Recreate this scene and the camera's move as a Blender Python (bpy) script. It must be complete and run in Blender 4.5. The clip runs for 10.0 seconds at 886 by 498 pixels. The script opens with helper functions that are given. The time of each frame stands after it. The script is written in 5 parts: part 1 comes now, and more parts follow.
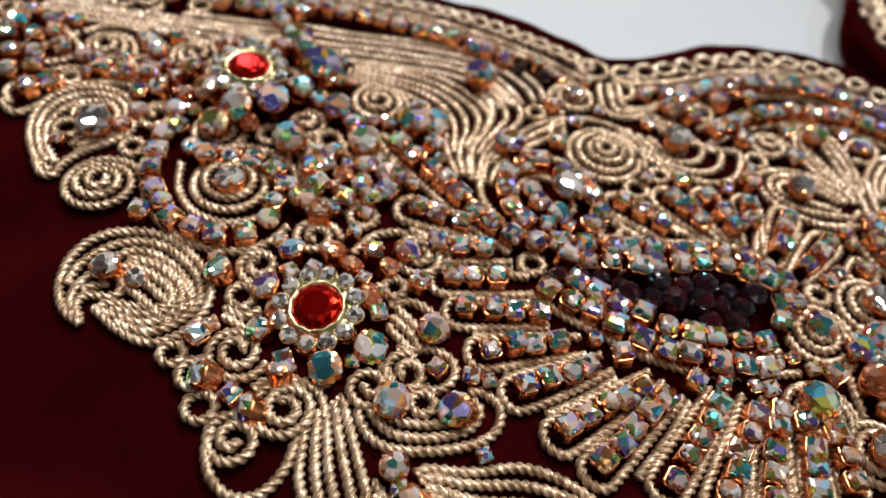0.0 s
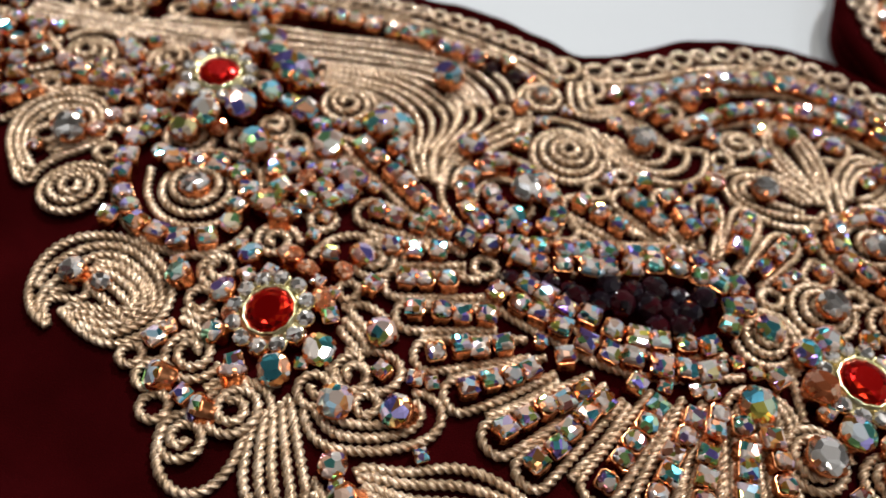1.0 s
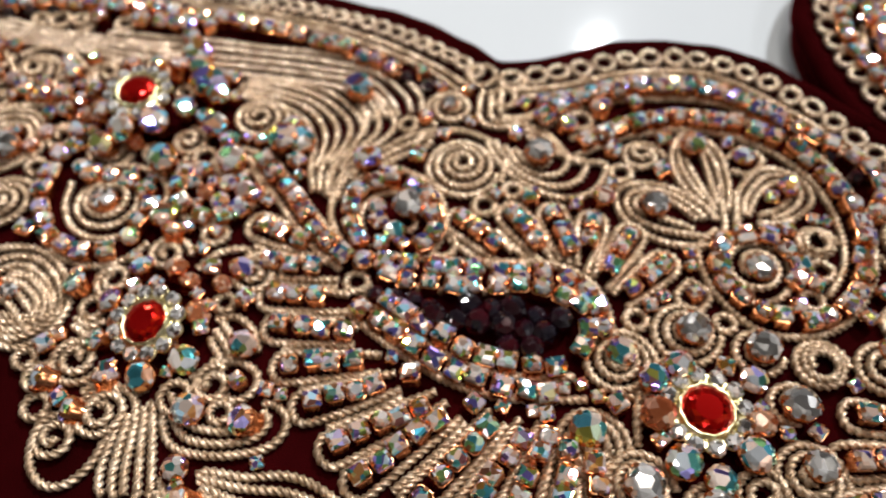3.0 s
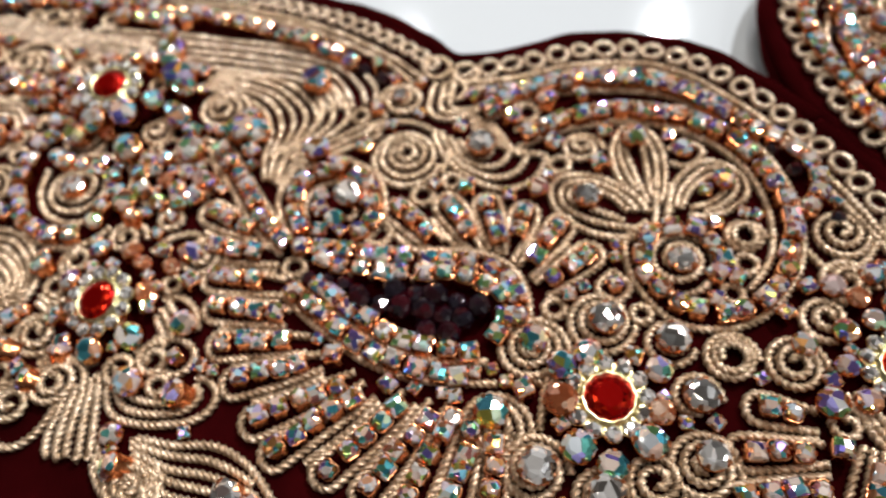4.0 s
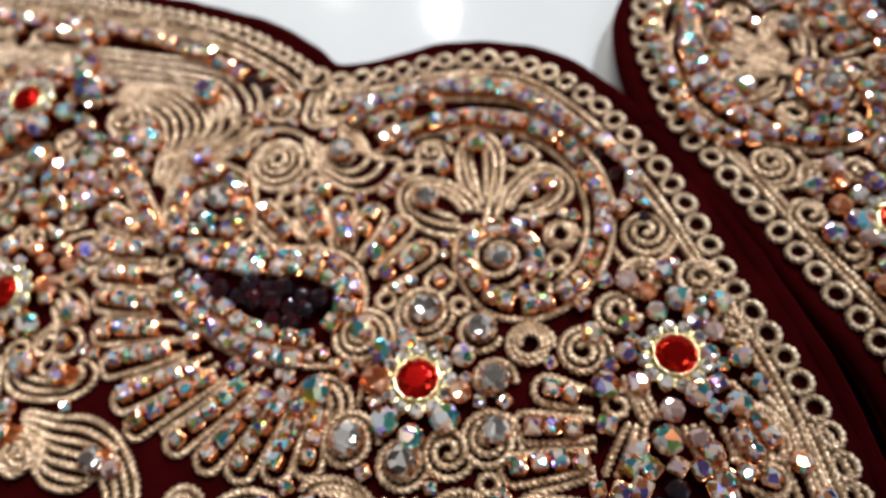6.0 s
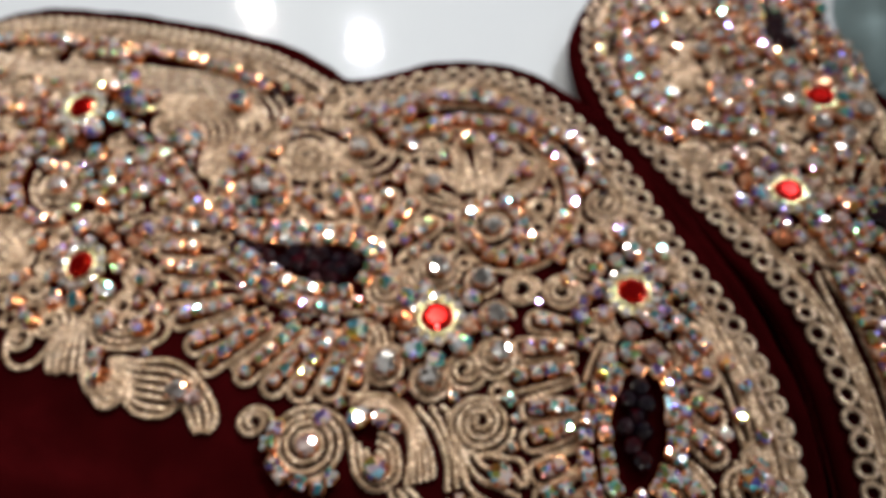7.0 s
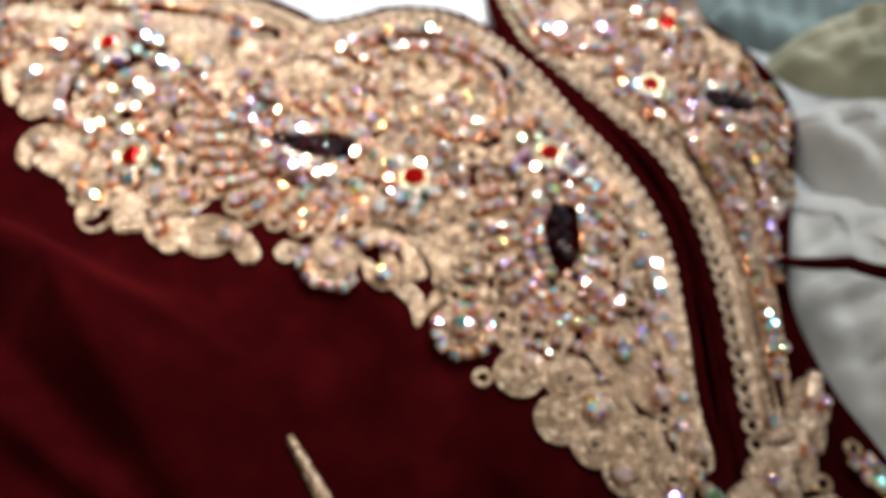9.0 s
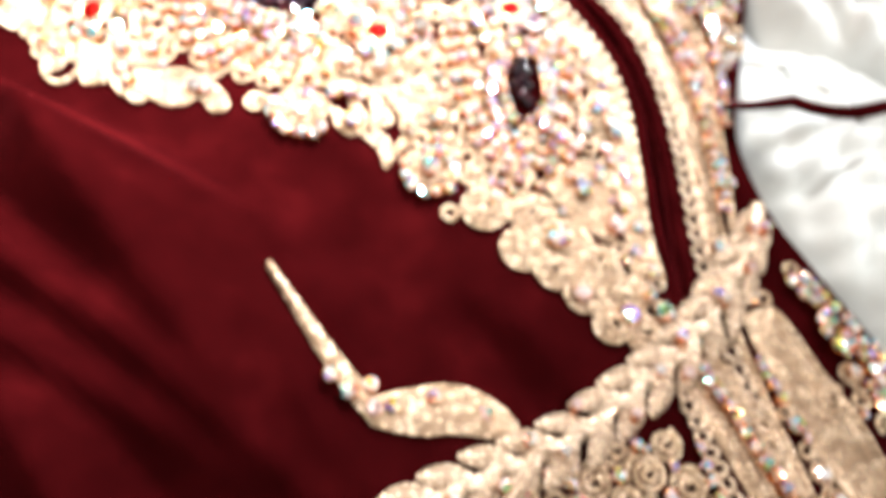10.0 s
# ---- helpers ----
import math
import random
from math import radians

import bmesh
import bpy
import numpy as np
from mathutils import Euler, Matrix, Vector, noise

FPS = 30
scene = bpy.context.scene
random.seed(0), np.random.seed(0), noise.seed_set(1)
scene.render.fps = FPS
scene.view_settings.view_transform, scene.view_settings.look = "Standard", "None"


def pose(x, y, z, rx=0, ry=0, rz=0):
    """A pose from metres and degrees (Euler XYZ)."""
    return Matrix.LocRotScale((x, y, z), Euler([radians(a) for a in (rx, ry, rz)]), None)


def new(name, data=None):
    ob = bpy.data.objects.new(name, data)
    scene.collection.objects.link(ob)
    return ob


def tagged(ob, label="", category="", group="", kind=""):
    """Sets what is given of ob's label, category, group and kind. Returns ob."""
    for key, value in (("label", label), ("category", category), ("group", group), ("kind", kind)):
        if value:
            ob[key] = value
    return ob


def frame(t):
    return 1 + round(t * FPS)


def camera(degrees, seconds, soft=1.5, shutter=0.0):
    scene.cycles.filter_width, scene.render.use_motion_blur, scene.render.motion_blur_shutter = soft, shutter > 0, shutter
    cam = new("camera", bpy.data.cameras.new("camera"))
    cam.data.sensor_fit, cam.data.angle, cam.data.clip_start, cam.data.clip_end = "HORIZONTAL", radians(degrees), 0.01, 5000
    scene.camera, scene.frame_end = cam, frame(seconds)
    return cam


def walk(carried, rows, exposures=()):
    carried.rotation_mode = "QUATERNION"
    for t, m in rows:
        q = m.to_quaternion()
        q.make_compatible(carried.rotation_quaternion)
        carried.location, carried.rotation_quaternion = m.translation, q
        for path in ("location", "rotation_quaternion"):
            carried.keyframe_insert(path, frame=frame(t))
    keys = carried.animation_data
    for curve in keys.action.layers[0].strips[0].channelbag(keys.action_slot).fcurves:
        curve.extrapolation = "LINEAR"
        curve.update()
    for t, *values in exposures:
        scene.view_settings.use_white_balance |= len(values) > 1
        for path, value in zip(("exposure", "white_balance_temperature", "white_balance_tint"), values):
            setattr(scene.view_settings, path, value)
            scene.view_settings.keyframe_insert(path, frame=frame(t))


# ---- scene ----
# Camera: hand-held close to the embroidery, lens focused at about nine centimetres.
LENS = 60.45
cam = camera(LENS, 10.0, 1.5, 0.5)
cam.data.dof.use_dof = True
cam.data.dof.focus_distance = 0.092
cam.data.dof.aperture_fstop = 16.5
# seconds, eye in millimetres, Euler angles in degrees
PATH = [
    (0, 9.83, -55.79, 83.42, 39.54, -6.84, 3.35),
    (0.5, 14.34, -55.86, 86.12, 38.80, -5.77, 4.28),
    (1, 20.69, -53.75, 89.62, 37.45, -4.84, 5.15),
    (1.5, 27.57, -52.03, 91.25, 36.03, -3.46, 6.25),
    (2, 34.44, -50.26, 91.00, 35.09, -2.25, 7.80),
    (2.5, 43.53, -46.76, 95.91, 34.26, -0.93, 8.94),
    (4, 75.34, -41.88, 104.74, 32.36, 4.71, 13.62),
    (4.5, 86.22, -38.57, 106.24, 31.15, 5.89, 15.18),
    (5, 100.66, -32.65, 106.95, 30.02, 7.87, 15.85),
    (5.5, 111.34, -30.72, 109.03, 29.56, 8.60, 15.95),
    (7, 102.47, -68.27, 143.74, 31.80, 3.03, 10.87),
    (7.5, 96.68, -84.92, 153.86, 32.71, 1.80, 9.51),
    (8, 93.06, -100.09, 164.66, 32.54, 0.30, 7.64),
    (8.5, 90.25, -116.57, 170.80, 32.74, -0.98, 5.68),
    (9, 89.92, -135.25, 172.63, 33.07, -2.31, 3.37),
    (9.5, 85.70, -149.54, 171.38, 31.65, -4.15, 1.70),
    (10, 87.85, -160.68, 166.98, 28.44, -4.73, 0.77),
]
EXPOSURES = [(0.0, 0.0), (2.5, 0.08), (5.5, 0.18), (7.0, 0.0), (8.4, 0.0), (9.0, 0.92), (9.5, 2.05), (10.0, 2.65)]
walk(cam, [(t, pose(x / 1000, y / 1000, z / 1000, a, b, c)) for t, x, y, z, a, b, c in PATH], EXPOSURES)

# ---- light: a shop room with ceiling spots ----
MM = 0.001
world = bpy.data.worlds.new("room_air")
scene.world = world
world.use_nodes = True
world.node_tree.nodes["Background"].inputs[0].default_value = (0.8, 0.85, 1.0, 1)
world.node_tree.nodes["Background"].inputs[1].default_value = 0.05
CEILING = 1.75
LAMPS = [(-0.27, 0.70, 0.66), (-0.40, 0.68, 0.60), (-0.56, 0.58, 0.60), (0.35, 0.55, 0.76), (0.05, 0.15, 1.0),
         (-0.62, 0.02, 0.78), (0.62, -0.05, 0.78), (0.10, -0.45, 0.88), (-0.45, -0.50, 0.74),
         (0.05, 0.76, 0.65), (-0.15, 0.38, 0.91)]
LAMP_PLACES = []
POOL = (0.002, 0.078, 0.0)
for i, (dx, dy, dz) in enumerate(LAMPS):
    k = (CEILING - 0.03) / dz
    LAMP_PLACES.append((0.05 + dx * k, 0.03 + dy * k))
    lamp = bpy.data.lights.new("spot_bulb", "SPOT")
    lamp.energy = (28, 24, 13, 212, 34, 6, 28, 8, 4, 62, 37)[i]
    lamp.shadow_soft_size = 0.027
    # the accent spots make one soft pool of light on the table, the others are wide
    accent = i in (0, 1, 2, 3, 4, 9, 10)
    lamp.spot_size, lamp.spot_blend = math.radians(12.3 if accent else 164), 1.0 if accent else 0.25
    lamp.color = (1.0, 0.945, 0.88) if i % 3 else (0.93, 0.96, 1.0)
    ob = new("spot_bulb", lamp)
    ob.location = (0.05 + dx * k, 0.03 + dy * k, CEILING - 0.03)
    if accent:
        ob.rotation_euler = (Vector(POOL) - ob.location).to_track_quat("-Z", "Y").to_euler()

# ---- materials ----


def material(name, color, rough=0.5, metal=0.0, **more):
    m = bpy.data.materials.new(name)
    m.use_nodes = True
    b = m.node_tree.nodes["Principled BSDF"]
    b.inputs["Base Color"].default_value = (*color, 1)
    b.inputs["Roughness"].default_value = rough
    b.inputs["Metallic"].default_value = metal
    for key, value in more.items():
        b.inputs[key.replace("_", " ")].default_value = value
    return m


def node(m, kind, **inputs):
    n = m.node_tree.nodes.new(kind)
    for key, value in inputs.items():
        n.inputs[key.replace("_", " ")].default_value = value
    return n


def link(m, a, b):
    m.node_tree.links.new(a, b)


def bsdf(m):
    return m.node_tree.nodes["Principled BSDF"]


def ramp(m, stops, constant=False):
    r = m.node_tree.nodes.new("ShaderNodeValToRGB")
    if constant:
        r.color_ramp.interpolation = "CONSTANT"
    while len(r.color_ramp.elements) < len(stops):
        r.color_ramp.elements.new(0.5)
    for e, (p, c) in zip(r.color_ramp.elements, stops):
        e.position, e.color = p, (*c, 1)
    return r


def grained(m, stops, scale, bump_scale, bump, rough=None, detail=4.0):
    """Noise-driven colour and fine relief, in object millimetres."""
    co = m.node_tree.nodes.new("ShaderNodeTexCoord")
    n1 = node(m, "ShaderNodeTexNoise", Scale=scale, Detail=detail)
    n2 = node(m, "ShaderNodeTexNoise", Scale=bump_scale, Detail=3.0)
    for n in (n1, n2):
        link(m, co.outputs["Object"], n.inputs["Vector"])
    r = ramp(m, stops)
    link(m, n1.outputs["Fac"], r.inputs["Fac"])
    link(m, r.outputs["Color"], bsdf(m).inputs["Base Color"])
    b = node(m, "ShaderNodeBump", Strength=bump, Distance=0.0002)
    link(m, n2.outputs["Fac"], b.inputs["Height"])
    link(m, b.outputs["Normal"], bsdf(m).inputs["Normal"])
    if rough:
        k = m.node_tree.nodes.new("ShaderNodeMapRange")
        k.inputs["To Min"].default_value, k.inputs["To Max"].default_value = rough
        link(m, n1.outputs["Fac"], k.inputs["Value"])
        link(m, k.outputs["Result"], bsdf(m).inputs["Roughness"])
    return m


def thread(name, stops, rough):
    """Metallic thread: fine filaments run along each ply, with duller and brighter stretches."""
    m = material(name, stops[1][1], 0.3, 0.62)
    uv = m.node_tree.nodes.new("ShaderNodeUVMap")
    stretch = m.node_tree.nodes.new("ShaderNodeMapping")
    stretch.inputs["Scale"].default_value = (0.8, 22.0, 1.0)
    link(m, uv.outputs["UV"], stretch.inputs["Vector"])
    fibre = node(m, "ShaderNodeTexNoise", Scale=1.0, Detail=2.0)
    link(m, stretch.outputs["Vector"], fibre.inputs["Vector"])
    co = m.node_tree.nodes.new("ShaderNodeTexCoord")
    patch = node(m, "ShaderNodeTexNoise", Scale=420.0, Detail=3.0)
    link(m, co.outputs["Object"], patch.inputs["Vector"])
    mix = m.node_tree.nodes.new("ShaderNodeMath")
    mix.operation = "MULTIPLY_ADD"
    mix.inputs[1].default_value = 0.6
    link(m, fibre.outputs["Fac"], mix.inputs[0])
    half = m.node_tree.nodes.new("ShaderNodeMath")
    half.operation = "MULTIPLY"
    half.inputs[1].default_value = 0.4
    link(m, patch.outputs["Fac"], half.inputs[0])
    link(m, half.outputs[0], mix.inputs[2])
    r = ramp(m, stops)
    link(m, mix.outputs[0], r.inputs["Fac"])
    link(m, r.outputs["Color"], bsdf(m).inputs["Base Color"])
    k = m.node_tree.nodes.new("ShaderNodeMapRange")
    k.inputs["From Min"].default_value, k.inputs["From Max"].default_value = 0.3, 0.7
    k.inputs["To Min"].default_value, k.inputs["To Max"].default_value = rough
    link(m, patch.outputs["Fac"], k.inputs["Value"])
    link(m, k.outputs["Result"], bsdf(m).inputs["Roughness"])
    b = node(m, "ShaderNodeBump", Strength=0.9, Distance=0.00016)
    link(m, fibre.outputs["Fac"], b.inputs["Height"])
    link(m, b.outputs["Normal"], bsdf(m).inputs["Normal"])
    return m


GOLD = thread("gold_thread", [(0.32, (0.15, 0.085, 0.045)), (0.5, (0.44, 0.30, 0.185)), (0.68, (0.92, 0.76, 0.58))], (0.15, 0.33))
GOLD_PALE = thread("pale_gold_thread", [(0.32, (0.22, 0.14, 0.085)), (0.5, (0.52, 0.38, 0.26)), (0.68, (0.94, 0.80, 0.64))], (0.15, 0.33))
COPPER = grained(material("copper_setting", (0.75, 0.33, 0.18), 0.25, 1.0),
                 [(0.3, (0.60, 0.18, 0.06)), (0.5, (0.82, 0.33, 0.14)), (0.7, (0.92, 0.50, 0.28))], 700, 3000, 0.25, (0.12, 0.30))
BEZEL = grained(material("yellow_gold_bezel", (0.9, 0.78, 0.4), 0.2, 1.0),
                [(0.3, (0.80, 0.64, 0.28)), (0.7, (0.96, 0.88, 0.55))], 600, 2500, 0.15, (0.12, 0.28))


def facet_material(name, stops, metal, rough, coat=1.0, spread=1.0, coated=(), inner=()):
    """Foiled cut stone: every facet and every stone takes its own tint, bright and dark reflections included."""
    m = material(name, (1, 1, 1), rough, metal, Coat_Weight=coat, Coat_Roughness=0.02)
    g = m.node_tree.nodes.new("ShaderNodeNewGeometry")
    o = m.node_tree.nodes.new("ShaderNodeObjectInfo")
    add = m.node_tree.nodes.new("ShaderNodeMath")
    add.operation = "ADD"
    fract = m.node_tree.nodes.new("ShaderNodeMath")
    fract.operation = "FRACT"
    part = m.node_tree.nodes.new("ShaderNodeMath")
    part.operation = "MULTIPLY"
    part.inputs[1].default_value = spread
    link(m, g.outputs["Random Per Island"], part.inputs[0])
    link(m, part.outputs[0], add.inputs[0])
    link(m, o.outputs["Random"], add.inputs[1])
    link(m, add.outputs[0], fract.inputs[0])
    if inner:
        # the lower facets show through the table: small planes, each turned a little its own way
        co = m.node_tree.nodes.new("ShaderNodeTexCoord")
        shift = m.node_tree.nodes.new("ShaderNodeVectorMath")
        link(m, co.outputs["Object"], shift.inputs[0])
        link(m, o.outputs["Random"], shift.inputs[1])
        vor = node(m, "ShaderNodeTexVoronoi", Scale=inner[0])
        link(m, shift.outputs["Vector"], vor.inputs["Vector"])
        lean = m.node_tree.nodes.new("ShaderNodeVectorMath")
        lean.operation = "MULTIPLY_ADD"
        lean.inputs[1].default_value = (inner[1],) * 3
        lean.inputs[2].default_value = (-inner[1] / 2,) * 3
        link(m, vor.outputs["Color"], lean.inputs[0])
        total = m.node_tree.nodes.new("ShaderNodeVectorMath")
        link(m, g.outputs["Normal"], total.inputs[0])
        link(m, lean.outputs["Vector"], total.inputs[1])
        unit = m.node_tree.nodes.new("ShaderNodeVectorMath")
        unit.operation = "NORMALIZE"
        link(m, total.outputs["Vector"], unit.inputs[0])
        link(m, unit.outputs["Vector"], bsdf(m).inputs["Normal"])
        link(m, unit.outputs["Vector"], bsdf(m).inputs["Coat Normal"])
        split = m.node_tree.nodes.new("ShaderNodeSeparateColor")
        link(m, vor.outputs["Color"], split.inputs[0])
        link(m, split.outputs[0], part.inputs[0])
    r = ramp(m, stops)
    link(m, fract.outputs[0], r.inputs["Fac"])
    link(m, r.outputs["Color"], bsdf(m).inputs["Base Color"])
    if coated:
        # only the coated facets mirror like metal, the others stay glassy
        k = ramp(m, coated, True)
        link(m, fract.outputs[0], k.inputs["Fac"])
        link(m, k.outputs["Color"], bsdf(m).inputs["Metallic"])
        bsdf(m).inputs["Transmission Weight"].default_value = 0.12
        bsdf(m).inputs["IOR"].default_value = 1.7
    return m


HIGH, LOW = (0.95, 0.95, 0.95), (0.62, 0.62, 0.62)
# besides the coating's hues, peach, copper and brown stops paint in the cup's reflection
AURORA = facet_material("aurora_crystal", [
    (0.0, (0.90, 0.79, 0.70)), (0.08, (0.66, 0.76, 0.84)), (0.125, (0.14, 0.70, 0.94)), (0.225, (0.28, 0.91, 0.70)), (0.25, (0.74, 0.78, 0.70)), (0.30, (0.62, 0.46, 0.38)),
    (0.36, (0.95, 0.64, 0.47)), (0.42, (0.93, 0.80, 0.70)), (0.445, (0.34, 0.92, 0.40)), (0.525, (0.96, 0.85, 0.16)), (0.55, (0.86, 0.70, 0.68)), (0.60, (0.74, 0.60, 0.76)),
    (0.635, (0.26, 0.27, 0.97)), (0.715, (0.58, 0.35, 0.96)), (0.74, (0.90, 0.76, 0.66)), (0.79, (0.94, 0.58, 0.43)), (0.83, (0.80, 0.36, 0.17)), (0.865, (0.98, 0.48, 0.09)),
    (0.925, (0.96, 0.34, 0.36)), (0.95, (0.52, 0.34, 0.27)), (0.98, (0.90, 0.79, 0.70))], 0.3, 0.08, 0.08, 0.9,
    [(0.0, LOW), (0.115, HIGH), (0.235, LOW), (0.435, HIGH), (0.535, LOW), (0.62, HIGH), (0.725, LOW), (0.85, HIGH), (0.935, LOW)], (2600, 0.85))
# white and dark stops put sparkle and dark reflections into the clear facets' colour
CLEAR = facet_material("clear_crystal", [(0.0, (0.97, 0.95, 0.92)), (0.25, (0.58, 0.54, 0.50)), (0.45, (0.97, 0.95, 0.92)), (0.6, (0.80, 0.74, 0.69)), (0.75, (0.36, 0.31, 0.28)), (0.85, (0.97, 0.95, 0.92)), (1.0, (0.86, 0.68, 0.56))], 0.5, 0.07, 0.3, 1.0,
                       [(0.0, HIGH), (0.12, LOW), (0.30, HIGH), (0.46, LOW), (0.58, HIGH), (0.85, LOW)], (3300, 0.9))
AMBER = facet_material("copper_orange_crystal", [(0.0, (0.62, 0.20, 0.08)), (0.4, (0.90, 0.45, 0.26)), (0.6, (0.95, 0.66, 0.48)), (0.75, (0.40, 0.09, 0.03)), (1.0, (0.62, 0.20, 0.08))], 0.75, 0.08, 0.3, 1.0, (), (2400, 0.8))
ROSE = facet_material("rose_crystal", [(0.0, (0.70, 0.48, 0.44)), (0.4, (0.92, 0.74, 0.68)), (0.7, (0.46, 0.28, 0.25)), (1.0, (0.70, 0.48, 0.44))], 0.7, 0.08, 0.3, 1.0, (), (2400, 0.8))
RUBY = facet_material("red_cut_glass", [(0.0, (0.30, 0.001, 0.001)), (0.35, (0.60, 0.004, 0.002)), (0.6, (0.14, 0.001, 0.001)), (0.88, (0.85, 0.03, 0.006)), (1.0, (0.30, 0.001, 0.001))], 0.85, 0.12, 0.12)
GARNET = facet_material("dark_garnet_bead", [(0.0, (0.005, 0.001, 0.002)), (0.5, (0.008, 0.006, 0.010)), (0.8, (0.030, 0.001, 0.003)), (1.0, (0.005, 0.001, 0.002))], 0.2, 0.06, 1.0, 1.0, (), (2200, 0.5))

VELVET = grained(material("maroon_velvet", (0.02, 0.001, 0.0014), 0.9, 0.0, Sheen_Weight=0.38, Sheen_Roughness=0.24, Sheen_Tint=(0.75, 0.06, 0.075, 1), Specular_IOR_Level=0.0),
                 [(0.3, (0.011, 0.0006, 0.0008)), (0.55, (0.017, 0.0009, 0.0012)), (0.75, (0.026, 0.0014, 0.0018))], 60, 4000, 0.6)
WHITE_GLOSS = grained(material("white_lacquer", (0.78, 0.79, 0.80), 0.12, 0.0, Coat_Weight=0.6, Coat_Roughness=0.04),
                      [(0.3, (0.42, 0.435, 0.45)), (0.7, (0.47, 0.485, 0.49))], 8, 60, 0.01, (0.03, 0.08))
PAINT = grained(material("wall_paint", (0.5, 0.5, 0.5), 0.8), [(0.3, (0.50, 0.48, 0.46)), (0.7, (0.60, 0.58, 0.56))], 3, 40, 0.2)
CEILING_PAINT = grained(material("ceiling_paint", (0.5, 0.5, 0.5), 0.9), [(0.3, (0.55, 0.55, 0.55)), (0.7, (0.65, 0.65, 0.64))], 3, 40, 0.2)
FLOOR_TILE = grained(material("floor_tile", (0.3, 0.28, 0.26), 0.3), [(0.3, (0.34, 0.31, 0.28)), (0.7, (0.44, 0.40, 0.36))], 4, 30, 0.1)
SATIN = grained(material("pale_satin", (0.75, 0.75, 0.72), 0.4, 0.0, Sheen_Weight=0.3), [(0.3, (0.40, 0.41, 0.39)), (0.7, (0.58, 0.58, 0.555))], 40, 2500, 0.3)
SAGE = grained(material("sage_cream_satin", (0.55, 0.54, 0.4), 0.45, 0.0, Sheen_Weight=0.3), [(0.3, (0.22, 0.22, 0.13)), (0.7, (0.42, 0.40, 0.27))], 40, 2500, 0.3)
TEAL = grained(material("dusty_teal_cloth", (0.3, 0.42, 0.42), 0.7), [(0.3, (0.09, 0.13, 0.135)), (0.7, (0.19, 0.26, 0.26))], 40, 2500, 0.4)
LAMP_GLASS = material("lamp_trim", (0.8, 0.8, 0.8), 0.4, 0.3)

# ---- building helpers (all lengths in millimetres) ----


def mesh(name, verts, faces, mat, smooth=False):
    me = bpy.data.meshes.new(name)
    me.from_pydata([(x * MM, y * MM, z * MM) for x, y, z in verts], [], faces)
    me.materials.append(mat)
    if smooth:
        me.polygons.foreach_set("use_smooth", [True] * len(me.polygons))
    me.update()
    return me


def place(name, me, x=0.0, y=0.0, z=0.0, turn=None, parent=None, label="", scale=1.0):
    ob = new(name, me)
    ob.matrix_basis = Matrix.Translation((x * MM, y * MM, z * MM)) @ (turn or Matrix.Identity(4)) @ Matrix.Scale(scale, 4)
    if parent:
        ob.parent = parent
    return tagged(ob, label)


def empty(name, x, y, z, label, category, group=""):
    ob = new(name)
    ob.location = (x * MM, y * MM, z * MM)
    ob.empty_display_size = 0.002
    return tagged(ob, label, category, group)


def curve_points(pts, step=0.33, closed=False):
    """A smooth way through the few points given, at even steps."""
    p = np.array(pts, float)
    if p.shape[1] == 2:
        p = np.c_[p, np.zeros(len(p))]
    ext = np.vstack([p[-1:], p, p[:2]]) if closed else np.vstack([2 * p[0] - p[1], p, 2 * p[-1] - p[-2]])
    out = []
    for i in range(1, len(ext) - 2):
        a, b, c, d = ext[i - 1:i + 3]
        for u in np.linspace(0, 1, 14, endpoint=False):
            out.append(0.5 * (2 * b + (c - a) * u + (2 * a - 5 * b + 4 * c - d) * u * u + (3 * b - a - 3 * c + d) * u ** 3))
    out.append(ext[-2])
    out = np.array(out)
    s = np.r_[0, np.cumsum(np.linalg.norm(np.diff(out, axis=0), axis=1))]
    n = max(3, int(round(s[-1] / step)))
    return np.stack([np.interp(np.linspace(0, s[-1], n + 1), s, out[:, k]) for k in range(3)], 1)


SEGS = 12


def sweep(path, r, twist=0.0, lobes=3, depth=0.38, taper=0.0):
    """Vertices and faces of a twisted cord along a way."""
    n = len(path)
    t = np.gradient(path, axis=0)
    t /= np.maximum(np.linalg.norm(t, axis=1), 1e-9)[:, None]
    side = np.stack([-t[:, 1], t[:, 0], np.zeros(n)], 1)
    side /= np.maximum(np.linalg.norm(side, axis=1), 1e-9)[:, None]
    up = np.cross(t, side)
    s = np.r_[0, np.cumsum(np.linalg.norm(np.diff(path, axis=0), axis=1))]
    a = np.linspace(0, 2 * np.pi, SEGS, endpoint=False)[None]
    if twist:
        a = a + 2 * np.pi * s[:, None] / twist
    lump = 1 - 0.5 * depth + 0.6 * depth * np.cos(lobes * (a - 2 * np.pi * s[:, None] / twist)) if twist else np.ones_like(a) * np.ones((n, 1))
    fat = np.ones(n)
    if taper:
        fat = np.clip(np.minimum(s, s[-1] - s) / taper, 0.25, 1)
    rr = r * lump * fat[:, None]
    v = path[:, None] + rr[..., None] * (np.cos(a)[..., None] * side[:, None] + np.sin(a)[..., None] * up[:, None])
    i = np.arange(n - 1)[:, None] * SEGS
    j = np.arange(SEGS)[None]
    k = (j + 1) % SEGS
    f = np.stack([i + j, i + k, i + SEGS + k, i + SEGS + j], -1).reshape(-1, 4)
    return v.reshape(-1, 3), f.tolist() + [list(range(SEGS))[::-1], list(range((n - 1) * SEGS, n * SEGS))]


